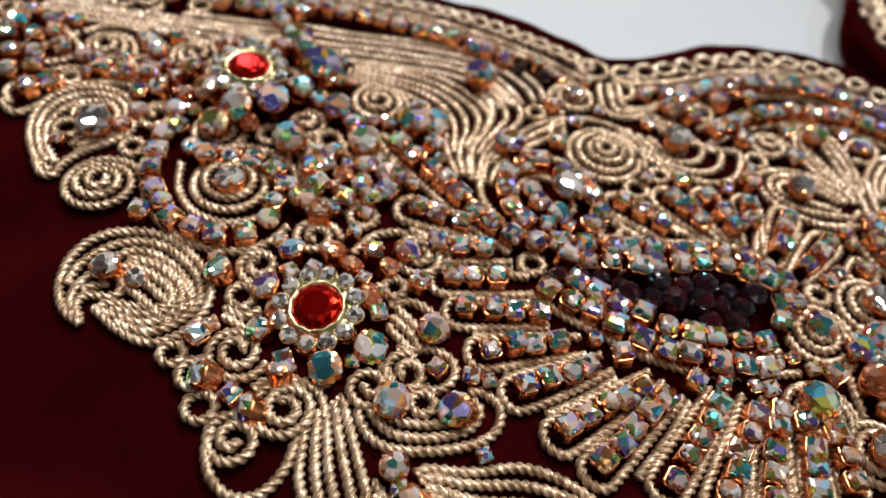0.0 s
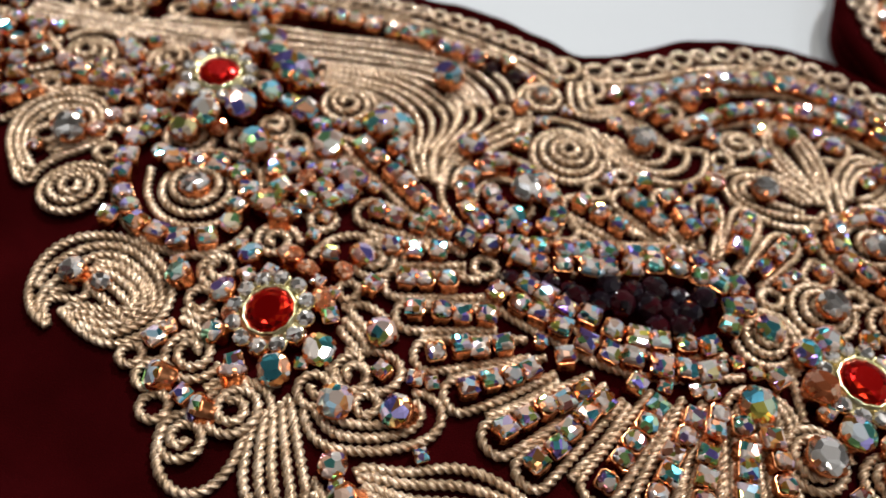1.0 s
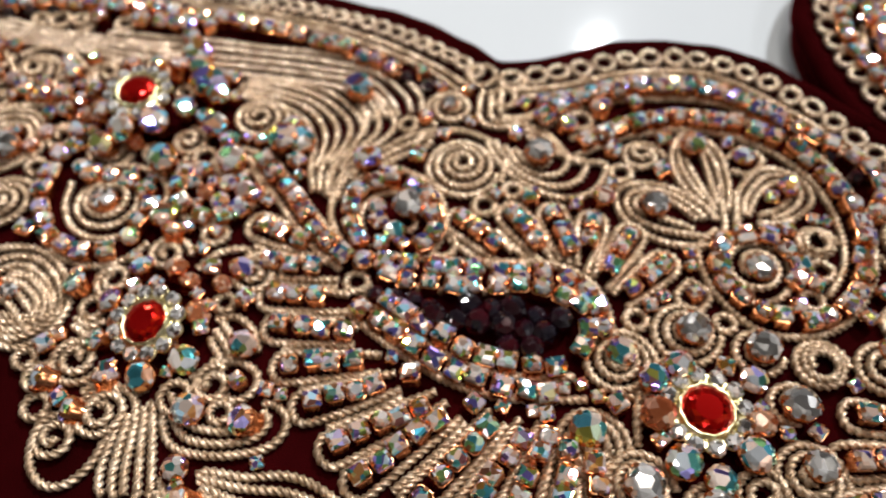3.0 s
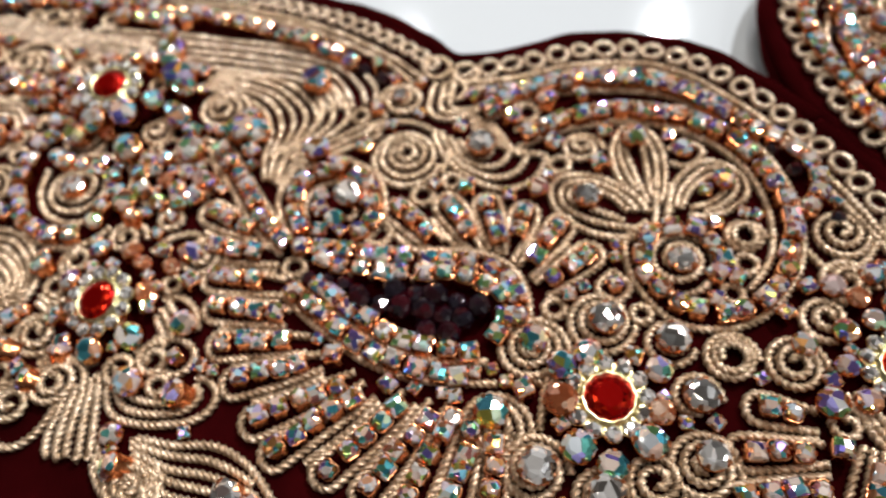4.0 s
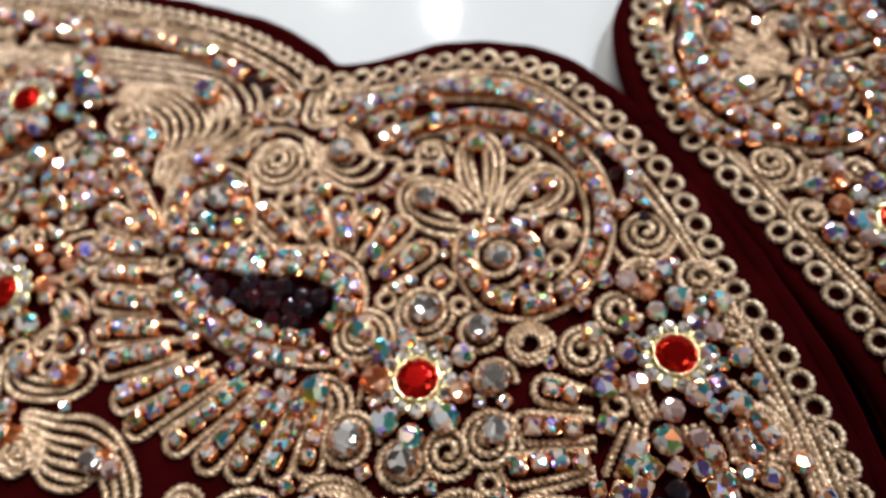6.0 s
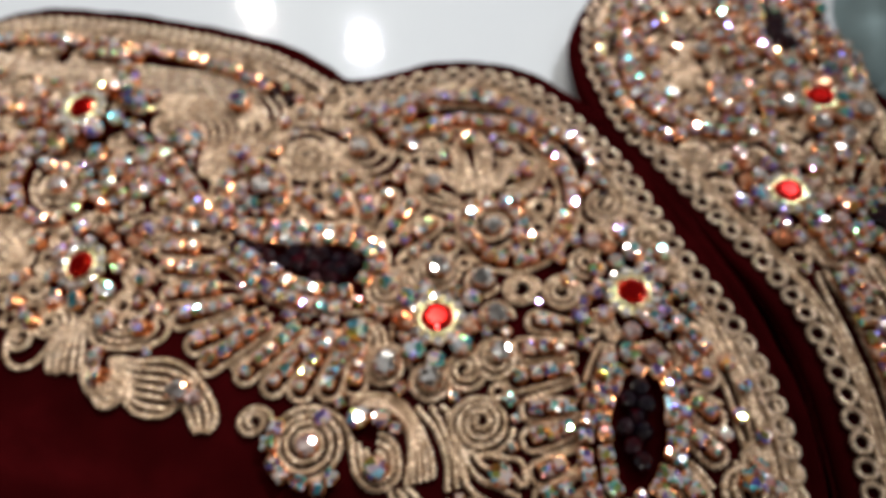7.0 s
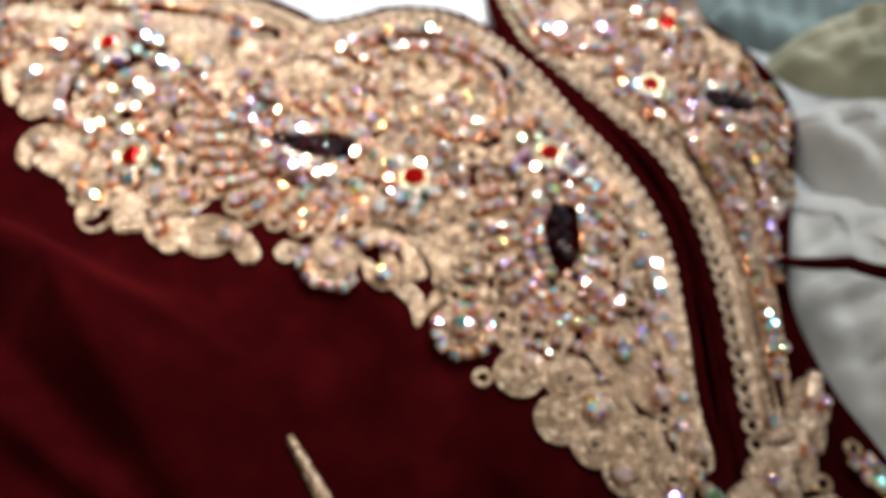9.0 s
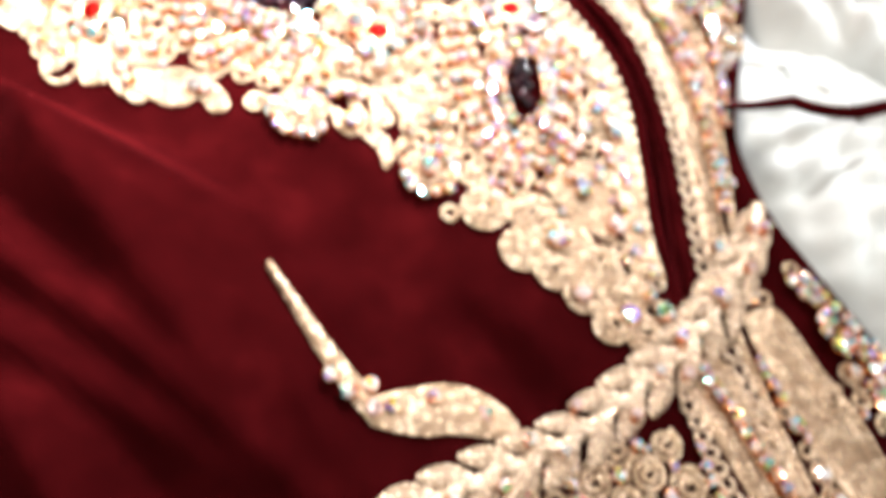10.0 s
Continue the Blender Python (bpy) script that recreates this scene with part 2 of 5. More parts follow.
def swept(name, ways, r, mat, twist=0.0, smooth=True, taper=0.0):
    verts, faces, base, uvs = [], [], 0, []
    for w in ways:
        v, f = sweep(w, r, twist, taper=taper)
        verts.append(v)
        faces += [[q + base for q in g] for g in f]
        base += len(v)
        # length along the cord, and place round it, for the filaments
        n = len(w)
        s = np.r_[0, np.cumsum(np.linalg.norm(np.diff(w, axis=0), axis=1))] + 37.0 * rng.random()
        a, b, j = s[:-1, None], s[1:, None], np.arange(SEGS)[None] / SEGS
        one = np.zeros((n - 1, SEGS))
        uvs.append(np.stack([a + one, j + one, a + one, j + 1 / SEGS + one, b + one, j + 1 / SEGS + one, b + one, j + one], -1).reshape(-1))
        uvs.append(np.zeros(4 * SEGS))
    me = mesh(name, np.vstack(verts).tolist(), faces, mat, smooth)
    me.uv_layers.new(name="run").data.foreach_set("uv", np.concatenate(uvs))
    return me


CORD, TWIST = 0.75, 3.3
rng = random.Random(7)


OCC = []  # places that are already covered: x, y, radius


def cover(x, y, r):
    OCC.append((float(x), float(y), float(r)))


def lay(path, z):
    """Lifts a flat way to its height, with the small unevenness of hand work."""
    p = path.copy()
    for q in p[::2]:
        cover(q[0], q[1], CORD)
    s = rng.uniform(0, 9)
    w = np.arange(len(p)) * 0.33
    p[:, 2] += z + 0.10 * np.sin(w / 3.1 + s)
    p[:, 0] += 0.09 * np.sin(w / 4.3 + 2 * s)
    p[:, 1] += 0.09 * np.sin(w / 3.7 + 3 * s)
    return p

# ---- the two halves of the bodice mirror each other about the front opening ----
SIDE = [0]
AXIS_POINT, AXIS_NORMAL = np.array([136.5, 28.5]), np.array([0.722, 0.692])
OPENING = [(110.3, 58.5), (121.4, 46.8), (134.7, 31.1), (147.9, 13.8), (154.5, -2.5), (158, -18.7), (159.5, -39), (160.1, -61.4), (162.1, -83.7), (167.2, -110.2), (173.3, -140.6)]
RIGHT_RIM = [(150.9, 164.1), (161.1, 115.4), (173.3, 82.9), (190.5, 60.5), (197.6, 38.2), (192.6, 11.8), (186.5, -12.6), (183.4, -32.9), (188.5, -54.3), (197.6, -71.6), (210.8, -94.9), (226.1, -130.5), (242.3, -171.1)]


def rim_x(y):
    r = np.array(RIGHT_RIM)[::-1]
    return float(np.interp(y, r[:, 1], r[:, 0]))


def m2(x, y):
    """The place of a motif on the half that is being dressed."""
    if not SIDE[0]:
        return x, y
    d = (x - AXIS_POINT[0]) * AXIS_NORMAL[0] + (y - AXIS_POINT[1]) * AXIS_NORMAL[1]
    # the far half falls away from the camera, so that its motifs lie closer together
    along = (x - AXIS_POINT[0]) * AXIS_NORMAL[1] - (y - AXIS_POINT[1]) * AXIS_NORMAL[0]
    d = -d
    along, d = along * (1 - 0.0022 * max(d, 0)), d * (1 - 0.0033 * max(d, 0))
    return AXIS_POINT[0] + d * AXIS_NORMAL[0] + along * AXIS_NORMAL[1], AXIS_POINT[1] + d * AXIS_NORMAL[1] - along * AXIS_NORMAL[0]


def dressed(x, y, margin=4):
    if not SIDE[0]:
        return True
    x, y = m2(x, y)
    o = np.array(OPENING)[::-1]
    inner = float(np.interp(y, o[:, 1], o[:, 0])) if y < 54 else 0
    return 2 < y < 135 and inner + margin < x < rim_x(y) - margin


def mway(pts):
    return [m2(*p) for p in pts]


# ---- single jewels ----


def facet_mesh(name, rings, mat, d=1.0, n=8, closed_bottom=False):
    """Cut stone from rings of (radius, height, turn in half steps); each facet is an island of its own."""
    verts, faces = [], []

    def face(*pts):
        faces.append(list(range(len(verts), len(verts) + len(pts))))
        verts.extend(pts)

    levels = [[(r * d * math.cos(2 * math.pi * (i + h / 2) / n), r * d * math.sin(2 * math.pi * (i + h / 2) / n), z * d) for i in range(n)] for r, z, h in rings]
    for (a, b), (ra, rb) in zip(zip(levels, levels[1:]), zip(rings, rings[1:])):
        if ra[2] == rb[2]:
            for i in range(n):
                face(a[i], a[(i + 1) % n], b[(i + 1) % n], b[i])
        elif rb[2] > ra[2]:
            for i in range(n):
                face(a[i], a[(i + 1) % n], b[i])
                face(a[(i + 1) % n], b[(i + 1) % n], b[i])
        else:
            for i in range(n):
                face(a[i], b[(i + 1) % n], b[i])
                face(a[i], a[(i + 1) % n], b[(i + 1) % n])
    face(*levels[-1])
    if closed_bottom:
        face(*levels[0][::-1])
    return mesh(name, verts, faces, mat)


CHATON = [(0.44, -0.08, 0), (0.505, 0.05, 0), (0.505, 0.09, 0), (0.41, 0.21, 1), (0.30, 0.27, 0)]


def lathe(name, profile, mat, n=14, prongs=0, smooth=True):
    verts, faces = [], []
    for r, z in profile:
        verts += [(r * math.cos(2 * math.pi * i / n), r * math.sin(2 * math.pi * i / n), z) for i in range(n)]
    for a in range(len(profile) - 1):
        faces += [[a * n + i, a * n + (i + 1) % n, (a + 1) * n + (i + 1) % n, (a + 1) * n + i] for i in range(n)]
    faces.append(list(range(n))[::-1])
    for k in range(prongs):
        a = 2 * math.pi * (k + 0.5) / prongs
        r, z = profile[-2]
        c, s = math.cos(a), math.sin(a)
        b = len(verts)
        for w, rr, zz in ((0.11, r + 0.03, z - 0.2), (0.11, r + 0.03, z + 0.08), (0.07, r - 0.13, z + 0.17), (0.09, r - 0.06, z - 0.2)):
            verts += [(rr * c - w * s, rr * s + w * c, zz), (rr * c + w * s, rr * s - w * c, zz)]
        faces += [[b, b + 1, b + 3, b + 2], [b + 2, b + 3, b + 5, b + 4], [b + 4, b + 5, b + 7, b + 6],
                  [b, b + 2, b + 4, b + 6], [b + 1, b + 7, b + 5, b + 3]]
    return mesh(name, verts, faces, mat, smooth)


STONES = {k: facet_mesh("crystal", CHATON, m) for k, m in (("ab", AURORA), ("clear", CLEAR), ("amber", AMBER), ("rose", ROSE))}
# a claw cup of one millimetre across the girdle, scaled to each stone
CUP_TALL = lathe("claw_cup", [(0.40, 0.0), (0.44, 0.06), (0.42, 0.16), (0.46, 0.34), (0.50, 0.52), (0.505, 0.60), (0.46, 0.61), (0.44, 0.52)], COPPER, 14)


def claw_mesh():
    """Four claws that hold the stone, as one bent strip of metal."""
    verts, faces = [], []
    for k in range(4):
        a = math.pi / 2 * k + 0.4
        c, s = math.cos(a), math.sin(a)
        b = len(verts)
        for w, r, z in ((0.08, 0.50, 0.44), (0.08, 0.545, 0.66), (0.07, 0.51, 0.74), (0.05, 0.40, 0.83)):
            verts += [(r * c - w * s, r * s + w * c, z), (r * c + w * s, r * s - w * c, z)]
        for w, r, z in ((0.05, 0.38, 0.79), (0.07, 0.45, 0.66)):
            verts += [(r * c - w * s, r * s + w * c, z), (r * c + w * s, r * s - w * c, z)]
        for q in range(0, 10, 2):
            faces.append([b + q, b + q + 1, b + q + 3, b + q + 2])
        faces.append([b + 10, b + 11, b + 1, b])
        faces.append([b + q for q in range(0, 12, 2)])
        faces.append([b + q for q in range(11, 0, -2)])
    return mesh("claw", verts, faces, COPPER, False)


STEM = lathe("stem", [(0.36, 0.0), (0.30, 0.4), (0.38, 1.0), (0.1, 1.0)], COPPER, 12)
CLAWS = claw_mesh()
# chain cell: a cushion-cut stone in a square copper cup
CELL_STONE = facet_mesh("crystal", [(0.60, 0.0, 1), (0.68, 0.14, 1), (0.60, 0.27, 1), (0.42, 0.36, 1)], AURORA, 1.0, 4)
CELL_ROUND = facet_mesh("crystal", [(0.46, 0.0, 0), (0.51, 0.14, 0), (0.42, 0.28, 1), (0.29, 0.36, 0)], AURORA, 1.0, 7)


def cell_cup_mesh():
    verts, faces = [], []
    prof = [(0.44, 0.0), (0.48, 0.26), (0.48, 0.34), (0.52, 0.74), (0.51, 0.84), (0.46, 0.86), (0.42, 0.74)]
    for h, z in prof:
        c = h * 0.32
        verts += [(x, y, z) for x, y in ((h, h - c), (h - c, h), (c - h, h), (-h, h - c), (-h, c - h), (c - h, -h), (h - c, -h), (h, c - h))]
    for a in range(len(prof) - 1):
        faces += [[a * 8 + i, a * 8 + (i + 1) % 8, a * 8 + 8 + (i + 1) % 8, a * 8 + 8 + i] for i in range(8)]
    faces.append(list(range(8))[::-1])
    # two bent bars over the ends of the stone
    for sx in (1, -1):
        b = len(verts)
        for x, z in ((0.53, 0.70), (0.53, 1.06), (0.36, 1.20), (0.34, 1.14)):
            verts += [(sx * x, -0.11, z), (sx * x, 0.11, z)]
        faces += [[b + i, b + i + 1, b + i + 3, b + i + 2] for i in (0, 2, 4)] + [[b, b + 2, b + 4, b + 6], [b + 1, b + 7, b + 5, b + 3]]
    return mesh("cup", verts, faces, COPPER, False)


CELL_CUP = cell_cup_mesh()
BEAD = facet_mesh("bead", [(0.20, -0.42, 0), (0.44, -0.20, 1), (0.50, 0.05, 0), (0.40, 0.30, 1), (0.18, 0.44, 0)], GARNET, 1.0, 7, True)


def tilt(ax, ay, az=0.0):
    return Euler((math.radians(ax), math.radians(ay), math.radians(az))).to_matrix().to_4x4()


STONE_LABELS = {"ab": "iridescent faceted round crystal in a copper claw setting", "clear": "clear faceted round crystal in a copper claw setting",
                "amber": "copper-orange faceted round crystal in a claw setting", "rose": "pale rose faceted round crystal in a claw setting"}


def stone(x, y, d=4.3, kind="ab", lean=0.0, to=0.0, z=0.2):
    """One large claw-set stone; it leans by so many degrees towards the heading given."""
    if not dressed(x, y):
        return
    x, y = m2(x, y)
    if SIDE[0]:
        to = 180 - to
    turn = tilt(0, 0, to) @ tilt(0, lean + rng.uniform(-4, 4)) @ tilt(rng.uniform(-5, 5), 0, rng.uniform(0, 90))
    ob = empty("crystal_stone", x, y, 0, STONE_LABELS[kind], "crystal", "large crystals on the embroidery")
    place("claw_cup", CUP_TALL, 0, 0, z, turn, ob, "copper cup", d)
    cover(x, y, d * 0.5)
    up = turn @ Vector((0, 0, 0.60 * d))
    place("crystal", STONES[kind], up.x, up.y, up.z + z, turn, ob, "", d * 1.02)
    place("claw", CLAWS, 0, 0, z, turn, ob, "", d)
    if z > 0.6:
        place("stem", STEM, 0, 0, 0, Matrix.Diagonal((d, d, z + 0.1 * d, 1)), ob, "copper stem")


def cells(parent, way, pitch, size, high, start=0.5, round_share=0.3, to_end=0.0):
    """Copper cells along a way, each with its stone."""
    s = np.r_[0, np.cumsum(np.linalg.norm(np.diff(way, axis=0), axis=1))]
    n = max(1, int((s[-1] - to_end) / pitch))
    for i in range(n):
        q = (i + start) * pitch
        p = [np.interp(q, s, way[:, k]) for k in range(2)]
        e = [np.interp(q + 0.3, s, way[:, k]) - np.interp(q - 0.3, s, way[:, k]) for k in range(2)]
        if SIDE[0] and not (p[1] < 135 and p[0] < rim_x(p[1]) - 2):
            continue
        turn = tilt(0, 0, math.degrees(math.atan2(e[1], e[0])) + rng.uniform(-7, 7)) @ tilt(rng.uniform(-11, 11), rng.uniform(-11, 11))
        cover(p[0], p[1], size * 0.55)
        px, py, pz = p[0] - parent.location.x / MM, p[1] - parent.location.y / MM, high
        k = size * rng.uniform(0.94, 1.04)
        cup = place("cup", CELL_CUP, px, py, pz, turn, parent, "", k)
        place("crystal", CELL_ROUND if rng.random() < round_share else CELL_STONE, 0, 0, 0.80, tilt(0, 0, rng.choice((0, 90, 180))), cup)


def chain(pts, pitch=3.4, size=3.0, high=0.15, closed=False, label="copper cup chain set with small iridescent crystals"):
    if not dressed(*pts[len(pts) // 2]):
        return
    pts = mway(pts)
    ob = empty("rhinestone_chain", *pts[0], 0, label, "crystal chain", "crystal chains on the embroidery")
    cells(ob, curve_points(pts, 0.4, closed), pitch, size, high)


# ---- cord work ----


def cord(pts, r=CORD, z=None, closed=False, mat=GOLD, label="twisted gold metallic cord couched on maroon velvet", name="couched_scroll"):
    if not dressed(*pts[len(pts) // 2]):
        return
    way = lay(curve_points(mway(pts), 0.33, closed), r * 0.9 if z is None else z)
    return tagged(new(name, swept(name, [way], r, mat, TWIST * r / CORD)), label, "cord scroll", "gold cords on the embroidery")


def spiral_way(x, y, r, turns, a0, hand, squash=1.0, lean=0.0, gap=0.0):
    n = int(turns * 40)
    u = np.linspace(0, 1, n)
    ang = math.radians(a0) + hand * 2 * math.pi * turns * u
    rad = r + (0.7 + gap - r) * u
    dx, dy = rad * np.cos(ang), rad * np.sin(ang) * squash
    c, s = math.cos(math.radians(lean)), math.sin(math.radians(lean))
    pts = [m2(x + a * c - b * s, y + a * s + b * c) for a, b in zip(dx, dy)]
    p = np.array([(a, b, 0) for a, b in pts])
    q = np.r_[0, np.cumsum(np.linalg.norm(np.diff(p, axis=0), axis=1))]
    m = max(4, int(q[-1] / 0.33))
    return np.stack([np.interp(np.linspace(0, q[-1], m), q, p[:, k]) for k in range(3)], 1)


def spiral(x, y, r, turns=0, a0=0, hand=1, squash=1.0, lean=0, gap=0.0, mat=GOLD, label="flat coil of twisted gold metallic cord"):
    """A flat coil; with no turns given the rounds lie side by side."""
    if not dressed(x, y):
        return
    turns = turns or max(1.0, (r - 0.7) / (2.0 * CORD + 0.06))
    way = lay(spiral_way(x, y, r, turns, a0, hand, squash, lean, gap), CORD * 0.9)
    if r > 2.5:
        # snail-like coils stand higher towards the middle
        way[:, 2] += min(1.6, 0.28 * r) * np.linspace(0, 1, len(way)) ** 1.3
    tagged(new("cord_spiral", swept("cord_spiral", [way], CORD, mat, TWIST)), label, "cord spiral", "cord spirals on the embroidery")


def ring(x, y, r, name="cord_ring", mat=GOLD):
    if not dressed(x, y):
        return
    x, y = m2(x, y)
    a0 = rng.uniform(0, 6)
    way = np.array([(x + r * math.cos(a0 + a), y + r * math.sin(a0 + a), CORD * 0.9 + 0.25 * a / 6.3) for a in np.linspace(0, 2 * math.pi + 0.25, max(12, int(2 * math.pi * r / 0.33)))])
    for q in way[::2]:
        cover(q[0], q[1], CORD)
    return tagged(new(name, swept(name, [way], CORD, mat, TWIST)), "small ring of twisted gold metallic cord", "cord ring", "cord rings on the embroidery")


def sheaf(a, b, n, mat=GOLD, label="leaf of closely laid twisted gold metallic cords", name="cord_leaf", hump=0.0, z=0.0):
    """Cords laid side by side from way a to way b; each one is a part."""
    if not dressed(*a[len(a) // 2]):
        return
    a, b = curve_points(mway(a), 0.5), curve_points(mway(b), 0.5)
    k = 160
    a, b = (np.stack([np.interp(np.linspace(0, 1, k), np.linspace(0, 1, len(p)), p[:, q]) for q in range(3)], 1) for p in (a, b))
    apart = np.percentile(np.linalg.norm(a - b, axis=1), 52)
    n = max(2, min(n, int(round(apart / 1.56)) + 1))
    ob = empty(name, *a[0][:2], 0, label, "cord motif", "cord leaves on the embroidery")
    for i in range(n):
        # the bundle draws together at both ends, and every second cord stops where there is no room left
        v = np.linspace(0, 1, k)
        pinch = 1 - 0.55 * np.clip((v - 0.9) / 0.1, 0, 1) ** 2 - 0.3 * np.clip((0.08 - v) / 0.08, 0, 1) ** 2
        u = 0.5 + (i / max(1, n - 1) - 0.5) * pinch
        p = (a * (1 - u[:, None]) + b * u[:, None])
        if i % 2 and i < n - 1:
            room = np.linalg.norm(a - b, axis=1) * pinch / (n - 1) > 1.0
            if room.sum() < 24:
                continue
            p = p[np.argmax(room):k - np.argmax(room[::-1])]
        p = curve_points(p[::8], 0.33)
        u = i / max(1, n - 1)
        p = lay(p, CORD * 0.9 + z + hump * math.sin(math.pi * u) + 0.1 * (i % 2))
        p[:, :2] -= a[0][:2]
        me = swept("cord", [p], CORD, mat, TWIST)
        place("cord", me, 0, 0, 0, None, ob)


def feather(bx, by, tx, ty, w=4.3, n=4, curl=0.0):
    """A long loop of cord with a row of crystals in it, from its root to its rounded tip."""
    if not dressed((bx + tx) / 2, (by + ty) / 2):
        return
    d = np.array([tx - bx, ty - by])
    length = np.linalg.norm(d)
    e = d / length
    s = np.array([-e[1], e[0]])
    root, tip = np.array([bx, by]), np.array([tx, ty])
    h = w / 2 + 0.1

    def bow(u):
        return s * curl * math.sin(math.pi * u)

    pts = [root + s * h * 0.62, root + d * 0.4 + s * h * 0.86 + bow(0.4), tip - e * h * 1.2 + s * h, tip - e * h * 0.35 + s * h * 0.80, tip,
           tip - e * h * 0.35 - s * h * 0.80, tip - e * h * 1.2 - s * h, root + d * 0.4 - s * h * 0.86 + bow(0.4), root - s * h * 0.62]
    ob = empty("feather_loop", *m2(bx, by), 0, "long loop of gold cord filled with iridescent crystals", "feather loop", "feather loops of the plume")
    p = lay(curve_points(mway([tuple(q) for q in pts]), 0.33), CORD * 0.9)
    p[:, :2] -= np.array(m2(bx, by))
    place("cord", swept("cord", [p], CORD, GOLD, TWIST), 0, 0, 0, None, ob, "twisted gold cord")
    # a second cord runs along one side, from the root to the shoulder of the loop
    k = h + 1.35
    rim = [root + s * k * 0.72, root + d * 0.35 + s * k * 0.92 + bow(0.35), root + d * 0.74 + s * k]
    p = lay(curve_points(mway([tuple(q) for q in rim]), 0.33), CORD * 0.75)
    p[:, :2] -= np.array(m2(bx, by))
    place("cord", swept("cord", [p], CORD, GOLD, TWIST), 0, 0, 0, None, ob, "twisted gold cord")
    way = curve_points(mway([tuple(tip - e * h * 0.55), tuple(root + d * 0.5 + bow(0.5)), tuple(root)]), 0.4)
    cells(ob, way, min(3.5, max(3.1, (length - h) / n)), 2.75, 0.4, 0.5)


# ---- the red jewel flowers ----
RED_STONE = facet_mesh("red_stone", [(3.05, 0.0, 0), (3.25, 0.40, 0), (2.85, 0.85, 1), (2.3, 1.15, 0), (1.75, 1.35, 1)], RUBY, 1.0, 14)


def bezel_mesh():
    """Scalloped tray with a raised rim round the middle stone."""
    verts, faces, n = [], [], 96
    prof = [(1.0, 0.0, 0), (1.0, 0.55, 0), (0.93, 0.75, 0), (0.80, 0.5, 0), (0.0, 0.5, 3.75), (0.0, 1.35, 3.62), (0.0, 1.42, 3.36), (0.0, 1.1, 3.15)]
    for k, z, fixed in prof:
        for i in range(n):
            a = 2 * math.pi * i / n
            r = fixed or k * (5.15 + 1.0 * abs(math.cos(6 * a)) ** 0.8)
            if fixed:
                r += 0.07 * math.cos(12 * a)
            verts.append((r * math.cos(a), r * math.sin(a), z))
    for q in range(len(prof) - 1):
        faces += [[q * n + i, q * n + (i + 1) % n, (q + 1) * n + (i + 1) % n, (q + 1) * n + i] for i in range(n)]
    faces.append(list(range(n))[::-1])
    return mesh("bezel", verts, faces, BEZEL, True)


BEZEL_MESH = bezel_mesh()


def flower(x, y, size=1.0, lean=0.0, to=0.0, raised=0.0):
    if not dressed(x, y):
        return
    x, y = m2(x, y)
    ob = empty("jewel_flower", x, y, 0, "red cut-glass stone ringed by twelve clear crystals", "jewel", "red jewel flowers")
    cover(x, y, 6.2 * size)
    turn = tilt(0, 0, to) @ tilt(0, lean) @ tilt(0, 0, rng.uniform(0, 30))
    lift = raised + 1.5 + 4.5 * abs(math.sin(math.radians(lean))) * size
    base = place("bezel", BEZEL_MESH, 0, 0, lift, turn, ob, "pale yellow gold scalloped bezel", size)
    place("red_stone", RED_STONE, 0, 0, 0.75, None, base, "deep red faceted stone")
    for i in range(12):
        a = 2 * math.pi * i / 12
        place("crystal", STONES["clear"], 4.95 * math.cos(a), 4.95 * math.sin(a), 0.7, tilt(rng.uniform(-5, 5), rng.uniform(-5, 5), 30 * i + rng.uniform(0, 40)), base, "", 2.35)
    # stitched pad that carries the tray
    place("pad", lathe("pad", [(3.6 * size, 0.0), (4.4 * size, lift * 0.6), (4.2 * size, lift + 0.3), (1.0, lift + 0.3)], COPPER, 16), 0, 0, 0, None, ob, "copper backing")


def bead(x, y, d=3.0, z=0.0, name="garnet_bead", group="dark garnet beads"):
    if not dressed(x, y):
        return
    x, y = m2(x, y)
    cover(x, y, d * 0.5)
    turn = tilt(rng.uniform(-25, 25), rng.uniform(-25, 25), rng.uniform(0, 360))
    tagged(place(name, BEAD, x, y, d * 0.40 + z, turn, None, "", d), "dark garnet-red faceted glass bead", "bead", group)


def bead_drop(pts, pitch=3.3, d=4.0):
    """Beads packed inside a drop-shaped outline."""
    p = curve_points(pts, 1.0, True)[:, :2]
    x0, y0 = p.min(0)
    x1, y1 = p.max(0)
    row, y = 0, y0 + d * 0.45
    q = np.roll(p, -1, axis=0)
    while y < y1:
        x = x0 + (row % 2) * pitch / 2
        while x < x1:
            cross = ((p[:, 1] > y) != (q[:, 1] > y)) & (x < (q[:, 0] - p[:, 0]) * (y - p[:, 1]) / (q[:, 1] - p[:, 1] + 1e-9) + p[:, 0])
            far = np.hypot(p[:, 0] - x, p[:, 1] - y).min()
            if cross.sum() % 2:
                cover(x, y, 2.4)
            if cross.sum() % 2 and far > d * 0.32:
                bead(x + rng.uniform(-0.3, 0.3), y + rng.uniform(-0.3, 0.3), d * rng.uniform(0.9, 1.12), rng.uniform(0.3, 1.0))
            x += pitch
        y += pitch * 0.86
        row += 1


def bead_row(pts, pitch, d=3.0):
    way = curve_points(pts, 0.5)
    for i in range(0, len(way), max(1, int(pitch / 0.5))):
        bead(way[i][0], way[i][1], d * rng.uniform(0.85, 1.1))


